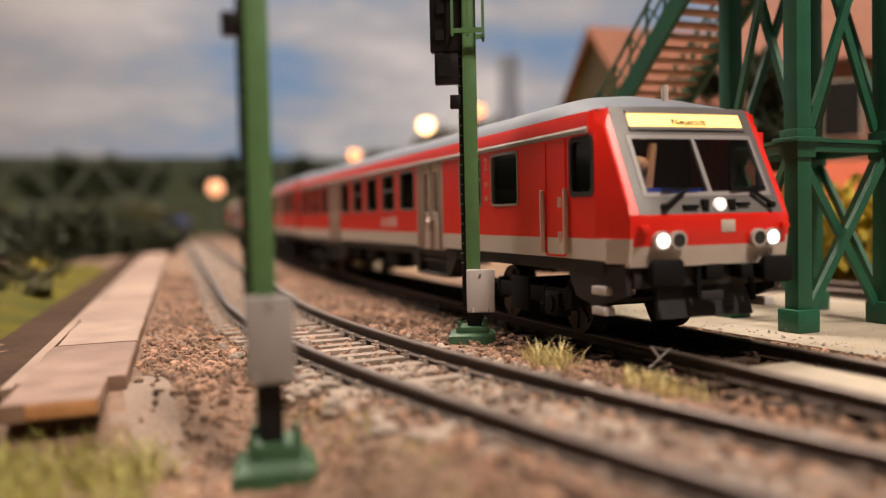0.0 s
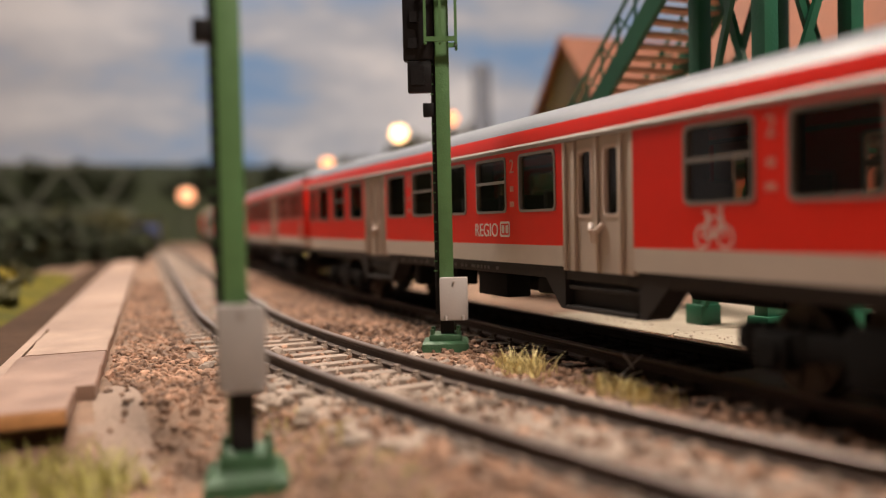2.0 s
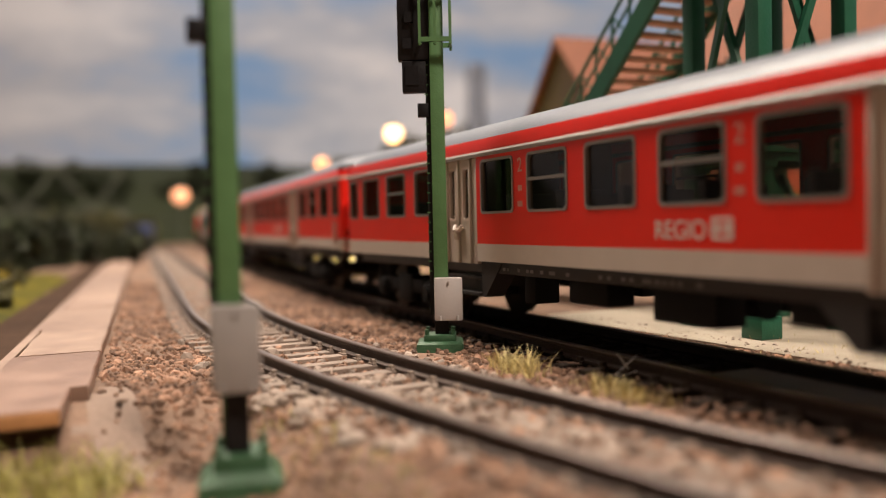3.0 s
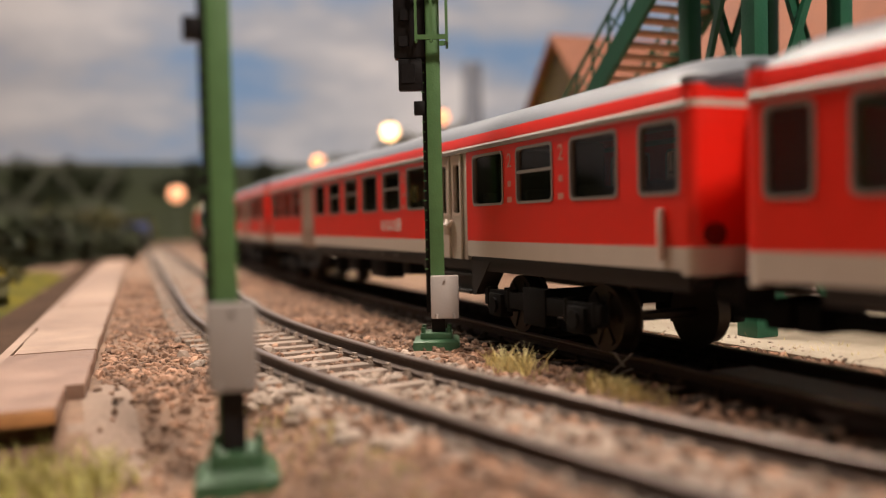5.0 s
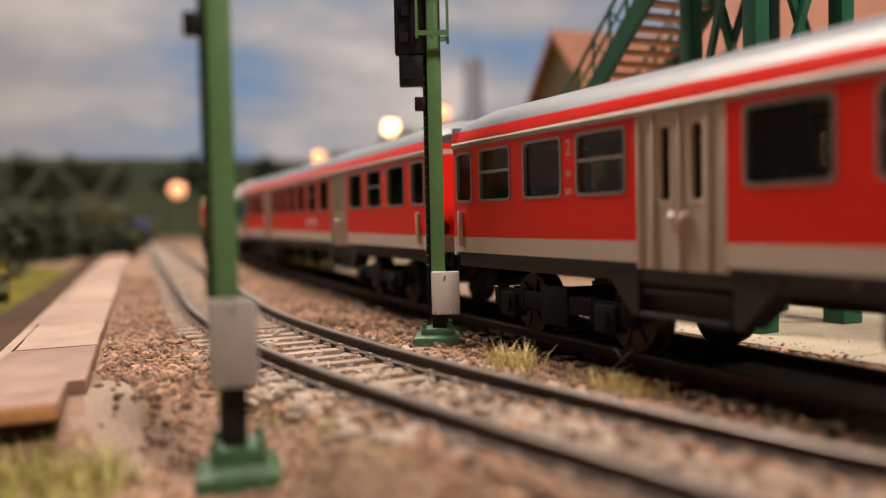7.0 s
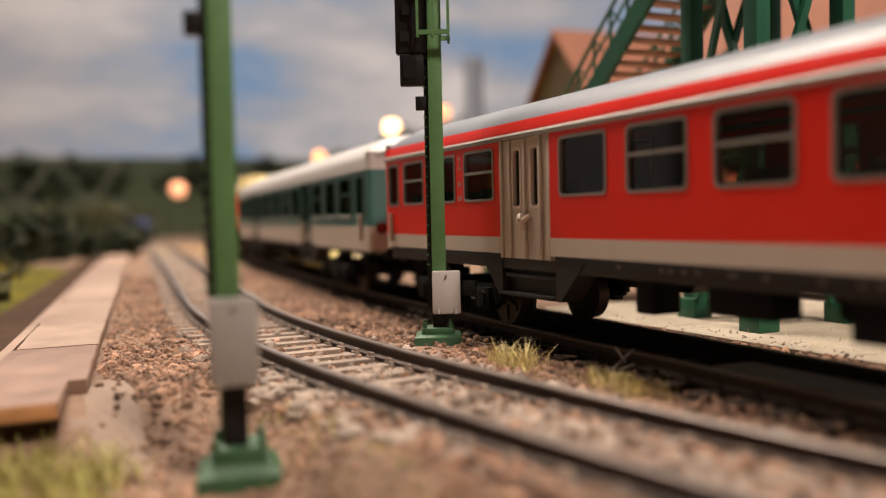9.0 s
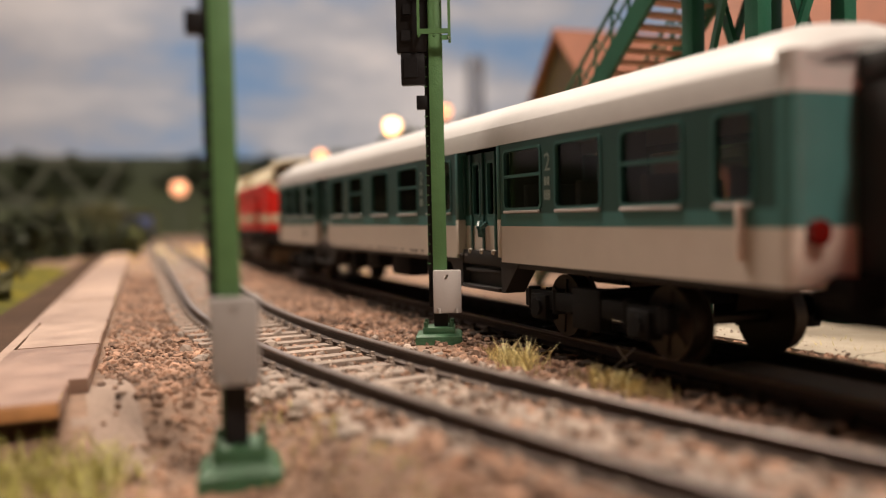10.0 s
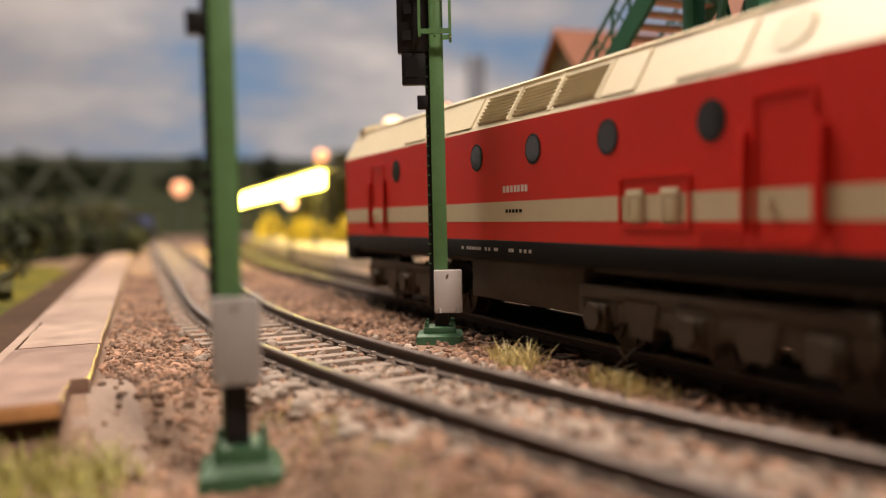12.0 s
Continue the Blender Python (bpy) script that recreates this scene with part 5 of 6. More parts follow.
    for y in (-12.7, 0, 12.7):
        loft(bm, [[point(y - 0.4, z, 0.14), point(y + 0.4, z, 0.14), point(y + 0.4, z, -0.5), point(y - 0.4, z, -0.5)] for z in (23.6, 28, 33.3)])
    part("windscreen_frame", bm, MASKLIGHT, car, "grey windscreen frame")
    for y0, y1 in ((-5.6, -10.2), (8.2, 11.6)):
        bm = B()
        a, b = point(y0, 24.4, 0.7), point(y1, 22.0, 0.9)
        bar(bm, a, b, 0.55)
        bar(bm, point(y0 - 4.2, 24.5, 0.6), point(y0 + 3.2, 24.8, 0.6), 0.45)
        tube(bm, point(y1, 22.0, 0), point(y1, 22.0, 1.2), 0.5, 8)
        part("wiper", bm, BLACK, car)
    # lamps
    bm = B()
    tube(bm, point(0.9, 22.2, 0.0), point(0.9, 22.2, 0.7), 1.0, 18)
    part("top_headlight", bm, DIMLIGHT, car, "lit upper headlight")
    for s in (-1, 1):
        for y, mt, nm in ((11.2, HEADLIGHT, "headlight"), (8.2, LENS, "tail_light")):
            bm = B()
            tube(bm, point(s * y, 16.9, -1.0), point(s * y, 16.9, 0.85), 1.45, 20)
            ring = part("lamp_ring", bm, LAMPRING, car)
            bm = B()
            tube(bm, point(s * y, 16.9, 0.5), point(s * y, 16.9, 0.95), 1.05, 18)
            part(nm, bm, mt, ring, "lit white headlight" if mt is HEADLIGHT else "unlit tail light")
        bm = B()
        box(bm, *sorted((point(s * 14.2, 18.6)[0] - 0.3, point(s * 14.2, 18.6)[0] + 1.0)), *sorted((s * 12.2, s * 13.5)), 18.2, 19.2, 0.2)
        part("bracket", bm, RED, car)
    bm = B()
    for y, z, w, h in ((-4.6, 21.9, 2.6, 0.6), (-1.9, 22.1, 1.1, 1.8), (3.0, 22.1, 1.1, 1.8), (5.2, 22.2, 2.2, 0.5)):
        p = point(y, z)
        box(bm, p[0] - 0.2, p[0] + 0.7, y - w / 2, y + w / 2, z - h / 2, z + h / 2, 0.1)
    part("socket", bm, BLACK, car)
    bm = B()
    p = point(2.2, 18.6)
    box(bm, p[0] - 0.2, p[0] + 0.12, 0.6, 3.2, 17.9, 19.8, 0.1)
    part("logo_plate", bm, STRIPE, car, "pale logo plate")
    # buffer beam, skirt and steps
    bm = B()
    box(bm, -9, -4.2, -13.4, 13.4, 9.6, 13.0, 0.3)
    loft(bm, [[(-22, s * 15.6, 12.9), (-5.0, s * 14.6, 12.9), (-5.0, s * 14.2, 8.6), (-13, s * 15.0, 6.2), (-19, s * 15.4, 7.6)] for s in (-1, -0.93)])
    loft(bm, [[(-22, s * 15.6, 12.9), (-5.0, s * 14.6, 12.9), (-5.0, s * 14.2, 8.6), (-13, s * 15.0, 6.2), (-19, s * 15.4, 7.6)] for s in (1, 0.93)])
    part("buffer_beam", bm, CHASSIS, car)
    bm = B()
    loft(bm, [[(-6.0, -8.0, 9.8), (-6.0, 8.0, 9.8), (-5.0, 9.0, 4.6), (-5.0, -9.0, 4.6)], [(-6.9, -8.0, 9.8), (-6.9, 8.0, 9.8), (-5.9, 9.0, 4.6), (-5.9, -9.0, 4.6)]])
    box(bm, -4.4, -3.4, -2.2, 2.2, 7.4, 8.8, 0.2)
    part("snow_plough", bm, CHASSIS, car, "dark grey plough plate")
    for s in (-1, 1):
        for z in (5.2, 8.4):
            bm = B()
            box(bm, -12.5, -8.5, *sorted((s * 14.2, s * 16.2)), z, z + 1.3, 0.2)
            part("footstep", bm, CABINET, car)
    bm = B()
    box(bm, -4.6, -2.6, -1.6, 1.6, 10.6, 13.0, 0.2)
    box(bm, -4.4, -1.4, 4.0, 6.2, 10.8, 12.8, 0.2)
    tube(bm, (-3.4, -2.6, 12.4), (-3.4, -2.6, 8.0), 0.5, 8)
    tube(bm, (-3.4, 7, 12.4), (-3.0, 7.4, 7.0), 0.5, 8)
    part("draw_hook", bm, BLACK, car)
    for y in (-10.05, 10.05):
        bm = B()
        tube(bm, (-6, y, 12), (-0.8, y, 12), 2.0, 12)
        box(bm, -1.2, 0, y - 2.9, y + 2.9, 9.9, 14.1, 0.7)
        part("buffer", bm, BLACK, car)
    # cab inside
    bm = B()
    box(bm, -15, -5.2, -12.5, 1.5, 20.5, 24.9, 0.4)
    part("desk", bm, BLUE, car, "blue driver's desk")
    bm = B()
    box(bm, -30.5, -29.7, -15, 15, 14, 38)
    box(bm, -30, -9, -14.8, 14.8, 14.0, 14.8)
    part("cab_bulkhead", bm, INTERIOR, car)
    bm = B()
    box(bm, -24, -22.6, -9.5, -3.5, 19, 30, 0.6)
    part("driver_seat", bm, SEAT, car)
    bm = B()
    tube(bm, (-9.6, -7.6, 24.5), (-9.0, -6.8, 32.0), 0.9, 8, 0.7)
    ball(bm, (-9.4, -9.0, 28.6), 1.5, 2)
    part("ornament", bm, FIGURE, car, "tan plastic shape behind the windscreen")


def class_panel(car, x, s):
    """A tall faded panel with the class number and small writing between two windows."""
    y = HALF + 0.04
    bars("small_writing", car, x - 1.1, x + 1.1, 23.6, 25.2, 3, s, TEALPALE, y=y)
    bars("small_writing", car, x - 1.0, x + 1.0, 26.0, 27.4, 2, s, TEALPALE, y=y)
    m = Matrix.Translation((x * MM, s * y * MM, 28.4 * MM)) @ pose(0, 0, 0, 90, 0, 0 if s < 0 else 180)
    text_part("class_number", "2", 4.2, TEALPALE, car, m, "pale second-class number")


def green_coach():
    L = COACH_LEN
    car = tagged(thing("green_coach"), "dark green and beige coach with an off-white roof", "train coach", "train")
    doors = [(71.0, 91.8), (192.3, 211.3)]
    wins = [(5.8, 12.8), (18.5, 32.5), (37.4, 51.0), (55.7, 69.5), (94.2, 108.2), (114.0, 127.6), (135.4, 149.0), (157.1, 170.6), (176.1, 189.6), (212.8, 224.4), (231.0, 242.6), (246.3, 257.5), (263.4, 269.0)]
    for s in (-1, 1):
        dz = [(-b, -a) for a, b in doors]
        bm = B()
        side_wall(bm, s, -L + 2.4, -2.4, 21.4, 34.0, [(-b, -a, 22.2, 32.8) for a, b in wins] + [(a, b, 21.4, 34.0) for a, b in dz])
        part("window_band", bm, TEAL, car, "dark green window band")
        wall_strip("middle_band", car, s, -L + 2.4, -2.4, 19.2, 21.4, dz, TEALLIGHT, "teal band")
        wall_strip("lower_band", car, s, -L + 2.4, -2.4, 12.6, 19.2, dz, STRIPE, "beige-white lower body")
        for a, b in doors:
            folding_door(car, -b + 1.4, -a - 1.4, 21.4, 33.4, s, TEAL, y=HALF - 1.0, rail=TEALMID)
            bm = B()
            side_wall(bm, s, -b + 1.4, -a - 1.4, 14.0, 19.2, [], y=HALF - 1.5)
            part("door_panel", bm, STRIPE, car)
            bm = B()
            side_wall(bm, s, -b + 1.4, -a - 1.4, 19.2, 21.4, [], y=HALF - 1.5)
            part("door_panel", bm, TEALLIGHT, car)
            for x in (a + 5, (a + b) / 2, b - 5):
                bm = B()
                box(bm, -x - 0.35, -x + 0.35, *sorted((s * (HALF - 1.6), s * (HALF - 1.1))), 14.2, 21.4, 0.1)
                part("door_rib", bm, TEALMID, car)
                bm = B()
                ball(bm, (-x, s * (HALF - 0.9), 14.2), 0.65, 1)
                part("door_foot", bm, STRIPE, car)
            for x in (a + 0.7, b - 0.7):
                for z0, z1, mt in ((13.4, 20.4, STRIPE), (20.4, 34.0, TEALMID)):
                    bm = B()
                    box(bm, -x - 0.7, -x + 0.7, *sorted((s * (HALF - 2.0), s * (HALF + 0.12))), z0, z1, 0.15)
                    part("door_jamb", bm, mt, car)
            step_well(car, a + 2, b - 2, s)
        for i, (a, b) in enumerate(wins):
            window_unit(car, -b, -a, 22.2, 32.8, s, i in (1, 3, 5, 7, 9, 11), frame_mat=TEALMID)
            bm = B()
            box(bm, -b + 0.3, -a - 0.3, *sorted((s * HALF, s * (HALF + 0.5))), 21.5, 22.0, 0.15)
            part("window_sill", bm, CABINET, car)
        for x in (53.4, 111.4, 173.4, 227.5):
            class_panel(car, -x, s)
        bars("small_writing", car, -190, -100, 13.2, 13.7, 50, s, MASK)
        bm = B()
        plate(bm, -228.0, -226.2, 15.2, 17.6, s * (HALF - 0.1), s * (HALF + 0.06), 0.4)
        part("emblem", bm, BOGIE, car, "small dark brown emblem")
        for x in (7.7, L - 4.6):
            handrail(car, x, 15.4, 22.2, s, PALERAIL)
    bm = B()
    band(bm, -L + 0.8, -0.8, [(16.25, 34.0), (16.1, 36.0), (15.75, 37.5)])
    part("cornice", bm, ROOFWHITE, car)
    part("roof", roof_shell(-L, 0), ROOFWHITE, car, "off-white vaulted roof")
    for x, d in ((0, 1), (-L, -1)):
        # upper ends take the lighter teal: light on them is put into the colour
        end_wall(car, x, d, ((12.6, 19.2, STRIPE), (19.2, 21.4, TEALLIGHT), (21.4, 34.0, TEALLIGHT), (34.0, 38.6, ROOFWHITE)))
        buffers(car, x + d * 4.5, d)
        coupler(car, x, d)
        for y in (-13.0, 13.0):
            bm = B()
            tube(bm, (x - d * 0.4, y, 18.6), (x + d * 0.9, y, 18.6), 1.5, 14)
            part("tail_lamp", bm, REDLENS, car)
    coach_interior(car, L, doors)
    underframe(car, L)
    for x in (-44.0, -236.0):
        bogie(car, x, (-14.4, 14.4), BLACK, STEEL)
    return car


LOCO_LEN = 190.0


def diesel_locomotive():
    """Origin at the front corner of the body; noses stand forward of both corners."""
    L, Y = LOCO_LEN, 16.8
    car = tagged(thing("diesel_locomotive"), "deep red and cream diesel locomotive with round windows", "locomotive", "train")
    ports = [38.9, 60.9, 82.8, 104.6, 126.6, 149.0]
    for s in (-1, 1):
        bm = B()
        box(bm, -L, 0, *sorted((s * Y, s * (Y - 0.8))), 16.6, 37.4)
        wall = part("side_wall", bm, LOCORED, car)
        bm = B()
        box(bm, -L, 0, *sorted((s * (Y - 0.2), s * (Y + 0.05))), 20.0, 23.6)
        part("waist_stripe", bm, CREAM, car, "cream waist stripe")
        for x in ports:
            bm = B()
            tube(bm, (-x, s * (Y - 0.3), 32.2), (-x, s * (Y + 0.12), 32.2), 2.6, 24)
            p = part("porthole", bm, RUBBER, car, "round window in a black seal")
            bm = B()
            tube(bm, (-x, s * (Y - 0.1), 32.2), (-x, s * (Y + 0.16), 32.2), 2.2, 24)
            part("pane", bm, PORTGLASS, p)
        for x0, x1 in ((22.8, 32.0), (L - 32.0, L - 22.8)):
            bm = B()
            ring_frame(bm, -x1, -x0, 17.4, 34.6, 0.5, s * (Y - 0.2), s * (Y + 0.3), 1.0)
            d = part("cab_door", bm, LOCORED, car)
            for x in (x0 - 1.0, x1 + 1.0):
                handrail(d, x, 18.5, 30.5, s, LOCORED, y=Y, w=0.6)
            bm = B()
            tube(bm, (-(x0 + x1) / 2 - 2, s * Y, 22), (-(x0 + x1) / 2 - 2, s * (Y + 0.8), 22), 0.5, 8)
            part("handle", bm, CREAM, d)
        for x in (46.7, 54.3):
            bm = B()
            box(bm, -x - 1.9, -x + 1.9, *sorted((s * Y, s * (Y + 0.4))), 19.8, 24.4, 0.3)
            h = part("filler_hatch", bm, CREAM, car)
            bm = B()
            ring_frame(bm, -x - 1.4, -x + 1.4, 20.4, 23.8, 0.25, s * (Y + 0.3), s * (Y + 0.55), 0.4)
            part("rim", bm, CREAM, h)
        bm = B()
        ring_frame(bm, -58.2, -42.8, 19.0, 26.4, 0.5, s * (Y - 0.1), s * (Y + 0.3), 0.8)
        part("hatch_frame", bm, LOCORED, car)
        bm = B()
        for i in range(5):
            box(bm, -41.6, -33.8, *sorted((s * Y, s * (Y + 0.25))), 17.0 + i * 0.5, 17.25 + i * 0.5)
        part("vent_grille", bm, LOCORED, car)
        bars("number_plate", car, -94, -84, 25.2, 26.4, 7, s, WHITEPAINT, y=Y, label="small raised number plate bars")
        bars("small_writing", car, -93, -87, 21.6, 22.2, 5, s, BLACK, y=Y + 0.06)
        bm = B()
        box(bm, -L + 2, -2, *sorted((s * (Y + 0.15), s * (Y - 1.2))), 13.0, 16.6, 0.15)
        part("sole_bar", bm, BLACK, car)
        bars("small_writing", car, -112, -84, 14.6, 15.2, 24, s, LAMPRING, y=Y + 0.15)
        # sloped cream upper side with louvres and hatches
        bm = B()
        loft(bm, [[(x, s * Y, 37.4), (x, s * 12.6, 44.6), (x, s * 11.8, 44.6), (x, s * (Y - 0.9), 37.4)] for x in (-L, 0)])
        part("upper_side", bm, CREAM, car, "sloped cream upper body")

        def on_slope(x, k, out):
            a, b = Vector((x, s * Y, 37.4)), Vector((x, s * 12.6, 44.6))
            n = Vector((0, s * 8.2, 4.2)).normalized()
            return a.lerp(b, k) + n * out
        for x0, x1, louvre in ((54.8, 63, False), (64.8, 77, True), (78.8, 91, True), (93.2, 105, True), (107.6, 120, False), (34.4, 45.8, False), (131, 144, False)):
            bm = B()
            if louvre:
                for i in range(8):
                    k = 0.16 + i * 0.092
                    loft(bm, [[on_slope(-x, k, 0.02), on_slope(-x, k + 0.02, 0.5), on_slope(-x, k + 0.07, 0.06)] for x in (x0, x1)])
                loft(bm, [[on_slope(-x, 0.1, 0), on_slope(-x, 0.1, 0.25), on_slope(-x, 0.94, 0.25), on_slope(-x, 0.94, 0)] for x in (x0 - 1, x0 - 0.3)])
            else:
                loft(bm, [[on_slope(-x, 0.1, -0.1), on_slope(-x, 0.1, 0.3), on_slope(-x, 0.9, 0.3), on_slope(-x, 0.9, -0.1)] for x in (x0, x1)])
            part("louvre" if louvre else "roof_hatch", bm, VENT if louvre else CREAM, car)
        bm = B()
        c, n = on_slope(-27.6, 0.5, 0.0), Vector((0, s * 8.2, 4.2)).normalized()
        tube(bm, c, c + n * 0.35, 2.8, 20)
        part("round_hatch", bm, CREAM, car)
    bm = B()
    loft(bm, [[(x, y, z) for y, z in ((-12.6, 44.2), (-12.9, 44.8), (-9, 46.3), (-4.5, 47.2), (0, 47.5), (4.5, 47.2), (9, 46.3), (12.9, 44.8), (12.6, 44.2))] for x in (-L + 4, -4)])
    part("roof", bm, CREAM, car, "cream roof")
    for d, x in ((1, 0.0), (-1, -L)):
        loco_cab(car, x, d, Y)
        buffers(car, x + d * 13, d, BLACK, 5.4, 5.4)
        coupler(car, x + d * 6, d)
    bm = B()
    box(bm, -L + 3, -3, -14, 14, 12.0, 17.0)
    box(bm, -111, -70, -15.4, 15.4, 5.2, 13.0, 0.6)
    part("tank", bm, BOGIE, car, "brown-grey fuel tank")
    for bx in (-44.0, -L + 44.0):
        b = bogie(car, bx, (-21.5, 0.0, 21.5), BOGIE, STEEL, half=14.6)
        for s in (-1, 1):
            bm = B()
            for a in (-21.5, 0.0, 21.5):
                tube(bm, (a, s * 15.4, 5.6), (a, s * 17.2, 5.6), 2.0, 12)
            box(bm, -27, 27, *sorted((s * 14.2, s * 15.8)), 8.2, 10.4, 0.3)
            for a in (-11, 11):
                loft(bm, [[(a - 4, s * y, 9), (a + 4, s * y, 9), (a + 2.4, s * y, 3.4), (a - 2.4, s * y, 3.4)] for y in (14.4, 15.8)])
            part("bogie_side", bm, BOGIE, b)
        bm = B()
        e = 1 if bx > -60 else -1
        box(bm, *sorted((e * 34.0, e * 35.0)), -13.5, 13.5, 2.2, 8.4, 0.2)
        part("rail_guard", bm, GUARD, b, "dusty tan guard plate")
    return car


GUARD = material("dusty_tan_plate", (0.26, 0.20, 0.13), 0.6, vary=0.2, scale=500, bump=0.2)
# the body cream, darkened to hold the shade between the slats
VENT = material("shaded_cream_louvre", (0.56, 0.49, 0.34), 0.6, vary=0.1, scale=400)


def loco_cab(car, x, d, Y):
    """Bowed nose below, raked windscreens above, under a brow."""
    def bow(y, z):
        k = abs(y) / Y
        return x + d * 5.0 * (1 - k ** 2.2)

    def sheet(name, z0, z1, mat, lean=0.0, w0=1.0, w1=1.0, out=0.0, label=""):
        bm = B()
        rings = []
        for i in range(17):
            y = -1 + i / 8
            a = bow(y * Y, z0) + d * out
            b = bow(y * Y, z1) - d * lean + d * out
            rings.append([(a, y * Y * w0, z0), (b, y * Y * w1, z1), (b - d * 1.0, y * Y * w1, z1), (a - d * 1.0, y * Y * w0, z0)])
        loft(bm, rings)
        return part(name, bm, mat, car, label)
    sheet("nose_lower", 16.6, 20.0, LOCORED)
    sheet("nose_stripe", 20.0, 23.6, CREAM, out=0.05)
    sheet("nose", 23.6, 37.0, LOCORED, lean=0.8, label="red bowed nose")
    # cream wedge that runs down the middle of the nose
    bm = B()
    rings = []
    for i in range(17):
        y = -Y * 0.97 + 2 * Y * 0.97 * i / 16
        zb = 36.4 - 9.6 * (1 - abs(y) / Y) ** 0.9
        rings.append([(bow(y, zb) + d * 0.1 - d * 0.8 * (zb - 23.6) / 12.6, y, zb), (bow(y, 36.5) - d * 0.62, y, 36.6), (bow(y, 36.5) - d * 1.6, y, 36.6), (bow(y, zb) - d * 1.6, y, zb)])
    loft(bm, rings)
    part("nose_wedge", bm, CREAM, car, "cream wedge on the nose")
    # cab upper: raked surround with windows
    def up(y, k):
        z = 36.2 + 9.6 * k
        w = 1 - 0.26 * k
        return Vector((bow(y, z) - d * (0.8 + 5.2 * k), y * w, z))
    bm = B()
    cols = [-1, -0.86, -0.48, -0.09, 0.09, 0.48, 0.86, 1]
    rows = [0, 0.12, 0.86, 1.0]
    grid = [[bm.verts.new(up(c * Y, r)) for c in cols] for r in rows]
    for j in range(3):
        for i in range(len(cols) - 1):
            if j == 1 and i in (1, 2, 4, 5):
                continue
            bm.faces.new((grid[j][i], grid[j][i + 1], grid[j + 1][i + 1], grid[j + 1][i]))
    fronts, made = bm.faces[:], {}
    rim = [e for e in bm.edges if len(e.link_faces) == 1]

    def behind(v):
        if v not in made:
            made[v] = bm.verts.new(v.co - Vector((d * 0.7, 0, 0)))
        return made[v]
    for f in fronts:
        bm.faces.new([behind(v) for v in reversed(f.verts)])
    for e in rim:
        bm.faces.new([e.verts[0], e.verts[1], behind(e.verts[1]), behind(e.verts[0])])
    part("cab_surround", bm, CREAM, car)
    for c0, c1 in ((-0.86, -0.09), (0.09, 0.86)):
        bm = B()
        rings = []
        for i in range(7):
            c = c0 + (c1 - c0) * i / 6
            o = Vector((d * 0.4, 0, 0))
            rings.append([up(c * Y, 0.12) - o, up(c * Y, 0.86) - o, up(c * Y, 0.86) - o * 1.6, up(c * Y, 0.12) - o * 1.6])
        loft(bm, rings)
        part("windscreen", bm, CABPANE, car).visible_shadow = False
    bm = B()
    rings = []
    for i in range(17):
        y = -Y * 0.8 + 1.6 * Y * i / 16
        z = 45.4 + 2.2 * (1 - (y / (Y * 0.8)) ** 2)
        px = bow(y, 40) - d * 4.6
        rings.append([(px, y, z - 0.9), (px + d * 0.3, y, z - 0.2), (px - d * 5, y, z + 0.5), (px - d * 5, y, z - 1.2)])
    loft(bm, rings)
    part("brow", bm, CREAM, car, "cream cab brow")
    bm = B()
    tube(bm, (x - d * 1.2, 0, 46.2), (x + d * 1.0, 0, 46.2), 1.0, 14)
    part("top_lamp", bm, CREAM, car)
    for s in (-1, 1):
        # side cab windows cut into the slope
        for a, b in ((1.2, 4.6), (6.6, 12.0)):
            bm = B()
            n = Vector((0, s * 8.2, 4.2)).normalized()
            q = []
            for px, k in ((a + 1.8, 0.16), (b + 1.0, 0.16), (b + 3.0, 0.80), (a + 3.6, 0.80)):
                q.append(Vector((x - d * px, s * Y, 36.2)).lerp(Vector((x - d * px, s * 12.6, 44.4)), k))
            loft(bm, [[p - n * 0.1 for p in q], [p + n * 0.15 for p in q]])
            part("cab_side_window", bm, LENS, car)
        y = s * 9.6
        for z, mt in ((24.9, LENS), (21.3, LAMPRING)):
            bm = B()
            tube(bm, (bow(y, z) - d * 0.8, y, z), (bow(y, z) + d * 1.0, y, z), 1.75, 18)
            l = part("lamp_ring", bm, LOCORED if mt is LENS else CREAM, car)
            bm = B()
            tube(bm, (bow(y, z), y, z), (bow(y, z) + d * 1.15, y, z), 1.35, 18)
            part("lamp_lens", bm, mt, l)
        bm = B()
        tube(bm, (x + d * 1.4, s * 15.6, 21), (x + d * 1.4, s * 15.6, 29), 0.4, 8)
        part("handrail", bm, LOCORED, car)
    bm = B()
    p = bow(0, 28)
    box(bm, *sorted((p - d * 1.2, p + d * 0.4)), -6.4, 6.4, 27.4, 29.6, 0.2)
    pl = part("number_board", bm, BLACK, car, "dark number board")
    bm = B()
    for i in range(6):
        box(bm, *sorted((p + d * 0.35, p + d * 0.5)), -5 + i * 1.7, -4 + i * 1.7, 27.9, 29.1)
    part("number_bars", bm, WHITEPAINT, pl)
    bm = B()
    box(bm, *sorted((x - d * 2, x + d * 6.5)), -15, 15, 9.5, 16.6, 0.6)
    part("buffer_beam", bm, BLACK, car)


lead = control_car()
coach_a = red_coach("red_coach", "red commuter coach with pale folding doors")
coach_b = copy_thing(coach_a, pose(0, 0, 0))
coach_b.name = "red_coach"
green = green_coach()
loco = diesel_locomotive()


# ---- sleepers and grass, last ----
lay_sleepers(side_track, side_line, -900, 75, 6.9)
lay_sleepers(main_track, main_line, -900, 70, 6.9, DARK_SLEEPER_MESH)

tufts = []
rng = random.Random(21)
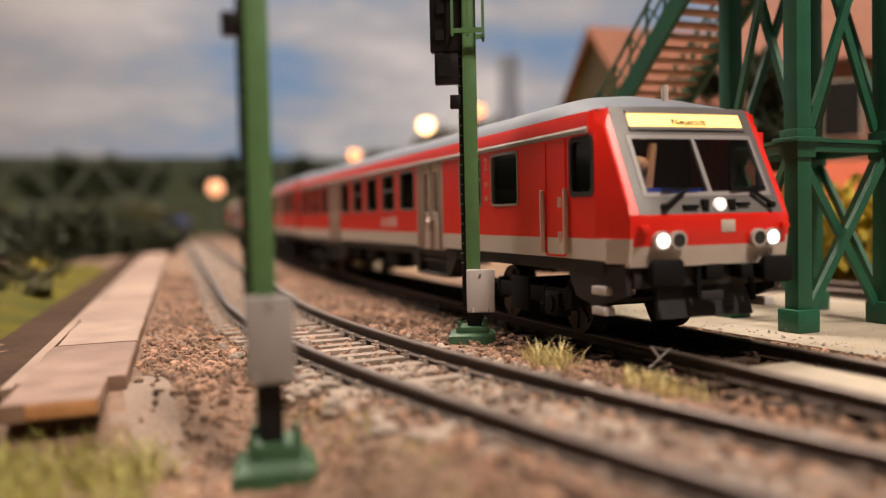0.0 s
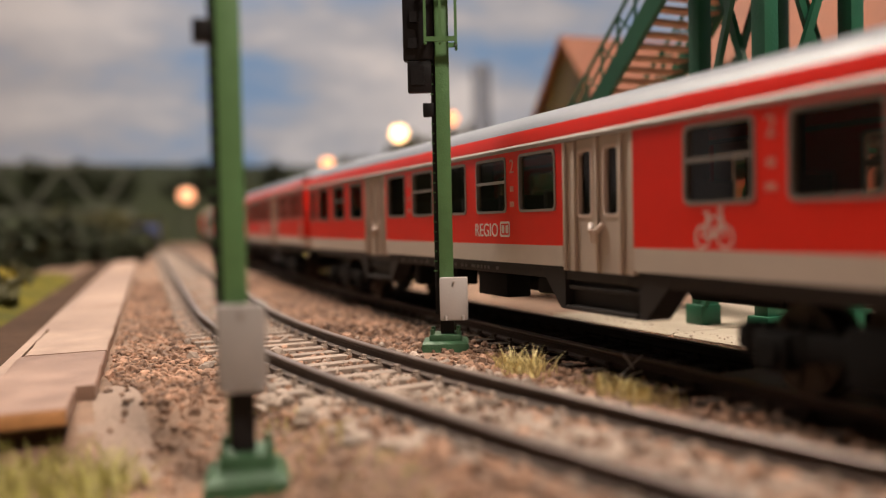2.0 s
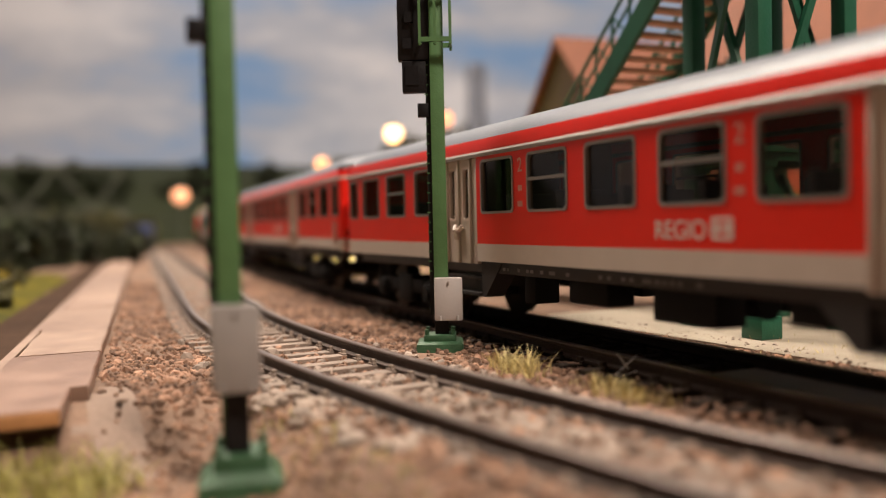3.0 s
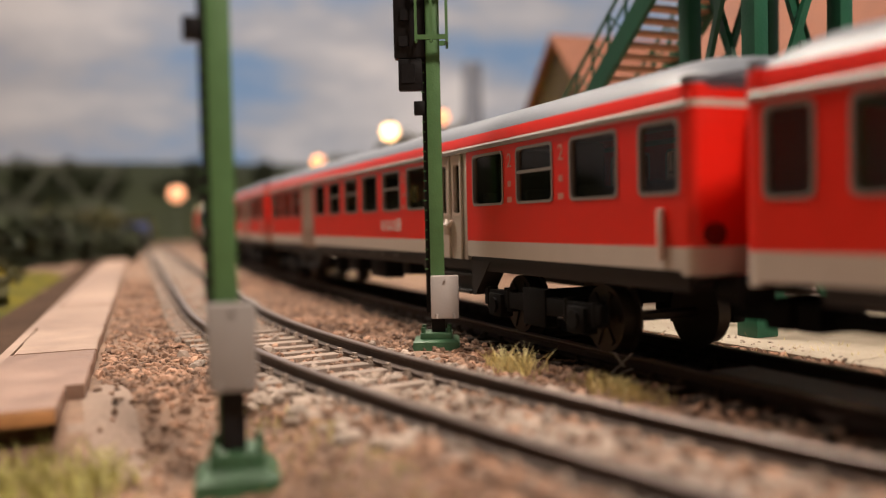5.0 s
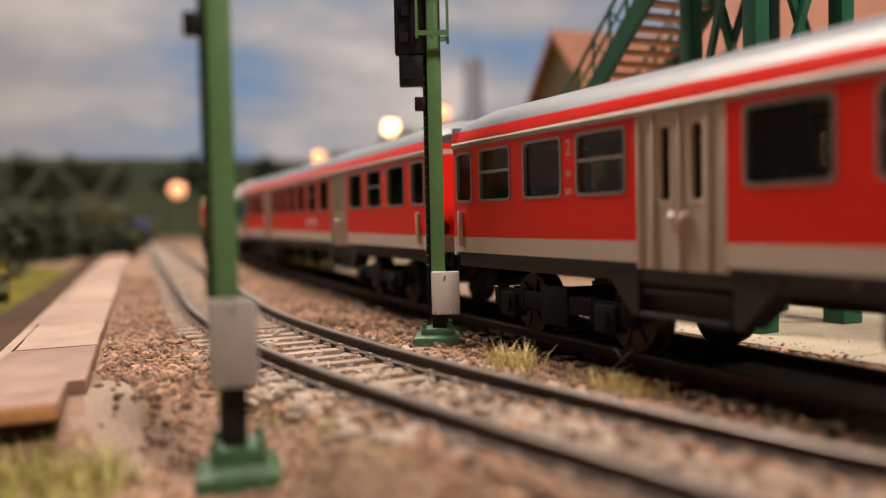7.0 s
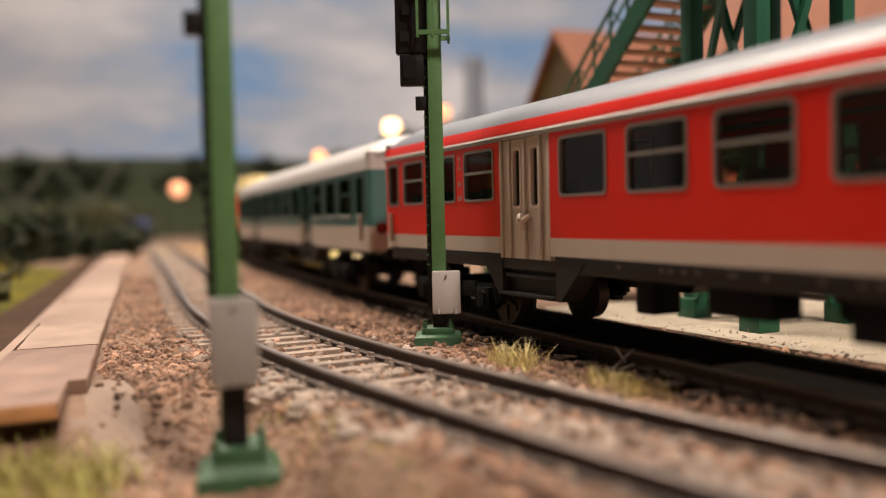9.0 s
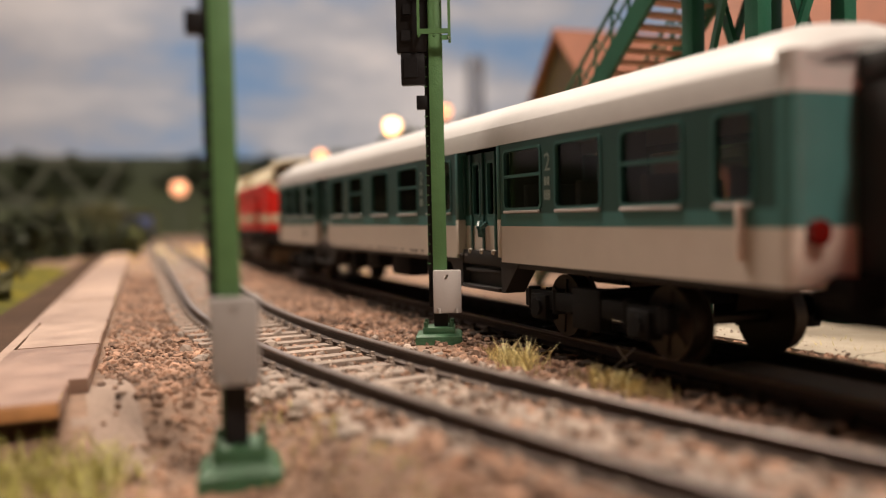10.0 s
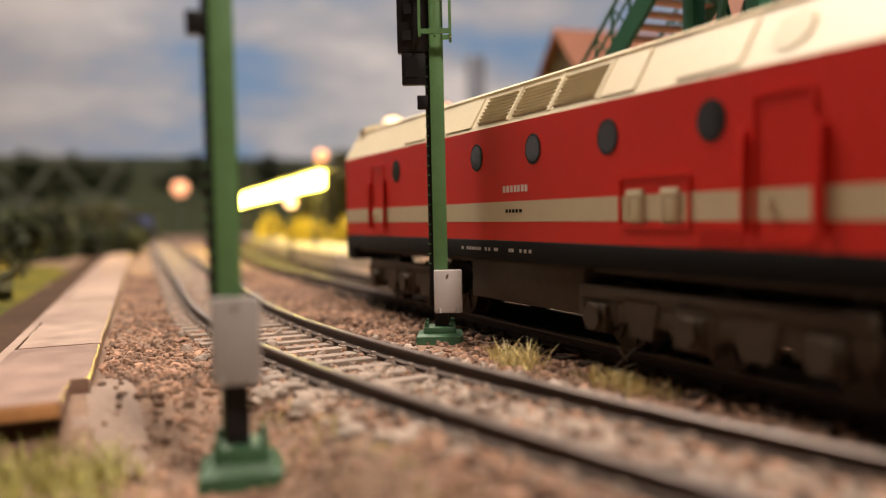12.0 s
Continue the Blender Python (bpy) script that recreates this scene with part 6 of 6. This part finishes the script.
for i in range(40):
    tufts.append((rng.gauss(-54, 3.6), rng.gauss(-22.6, 1.4), rng.uniform(2.4, 5.0), 1.1, 1.6, 6))
for i in range(44):
    tufts.append((rng.gauss(-31, 5), rng.gauss(-17.5, 1.4), rng.uniform(1.6, 3.2), 0.9, 1.8, 7))
blades("grass_tufts", tufts, STRAW, "straw-green grass tufts between the tracks")
near = []
for i in range(170):
    near.append((rng.uniform(-47, -2), rng.uniform(-110, -82), rng.uniform(2.4, 5.2), 1.3, 3.0, 12))
for i in range(60):
    near.append((rng.uniform(-55, 5), rng.uniform(-70, -58), rng.uniform(0.8, 1.5), 0.8, 3.0, 6))
blades("near_grass", near, GRASS, "green-yellow grass in front of the boards")
far = []
for i in range(60):
    far.append((rng.uniform(-60, 20), rng.uniform(25, 48), rng.uniform(1.2, 3.0), 0.9, 3.0, 6))
blades("slab_grass", far, STRAW, "sparse dry grass on the bridge slab")
debris = []
for i in range(130):
    debris.append((rng.uniform(-110, 0), rng.uniform(24.5, 30), -2.2, rng.uniform(0.3, 0.8)))
scatter_mesh("slab_gravel", debris, GREYSTONE, "loose gravel along the slab's edge", "gravel")


twig = B()
bar(twig, (-40.6, -12.8, -3), (-38.6, -9.6, 0.6), 0.35, 0.2)
bar(twig, (-40.2, -9.2, -2.8), (-39.2, -12.6, 0.9), 0.35, 0.2)
bar(twig, (-41.0, -11.4, -3), (-37.6, -10.4, -1.6), 0.3, 0.2)
tagged(part("twig", twig, CABINET), "small pale forked twig lying by the rail", "twig")


# ---- movement ----
def travelled(t):
    """How far the leading buffers have come along the main line, in mm."""
    c = (-0.00152786, 0.0538029, -0.703028, 4.17789, -5.32799, 41.4696, -35.9302)
    v = 0.0
    for k in c:
        v = v * t + k
    return v + 9.3 * max(0.0, (t - 11.2) / 0.8) ** 2


def ride(lead_u, pivots):
    """The pose of a car whose origin stands at lead_u, carried on two pivots behind it."""
    p, _ = main_line(lead_u - pivots[0])
    q, _ = main_line(lead_u - pivots[1])
    a = math.atan2(p.y - q.y, p.x - q.x)
    o = p + Vector((math.cos(a), math.sin(a), 0)) * pivots[0]
    return pose(o.x * MM, o.y * MM, 0, 0, 0, math.degrees(a))


def motions():
    times = [i * 0.2 for i in range(61)]
    plan = ((lead, 0.0, (42, 232)), (coach_a, 280.0, (44, 236)), (coach_b, 562.0, (44, 236)), (green, 845.5, (44, 236)), (loco, 1145.3, (44, 146)))
    for car, back, pivots in plan:
        walk(car, [(t, ride(travelled(t) - back, pivots)) for t in times])
    ticks = [i / FPS for i in range(12 * FPS + 1)]
    for car, _, _ in plan:
        for bg in [o for o in car.children if o.name.startswith("bogie")]:
            for w in [o for o in bg.children if o.name.startswith("wheelset")]:
                at = w.matrix_basis.translation.copy()
                walk(w, [(t, Matrix.Translation(at) @ pose(0, 0, 0, 0, math.degrees(travelled(t) / 5.4), 0)) for t in ticks])


motions()
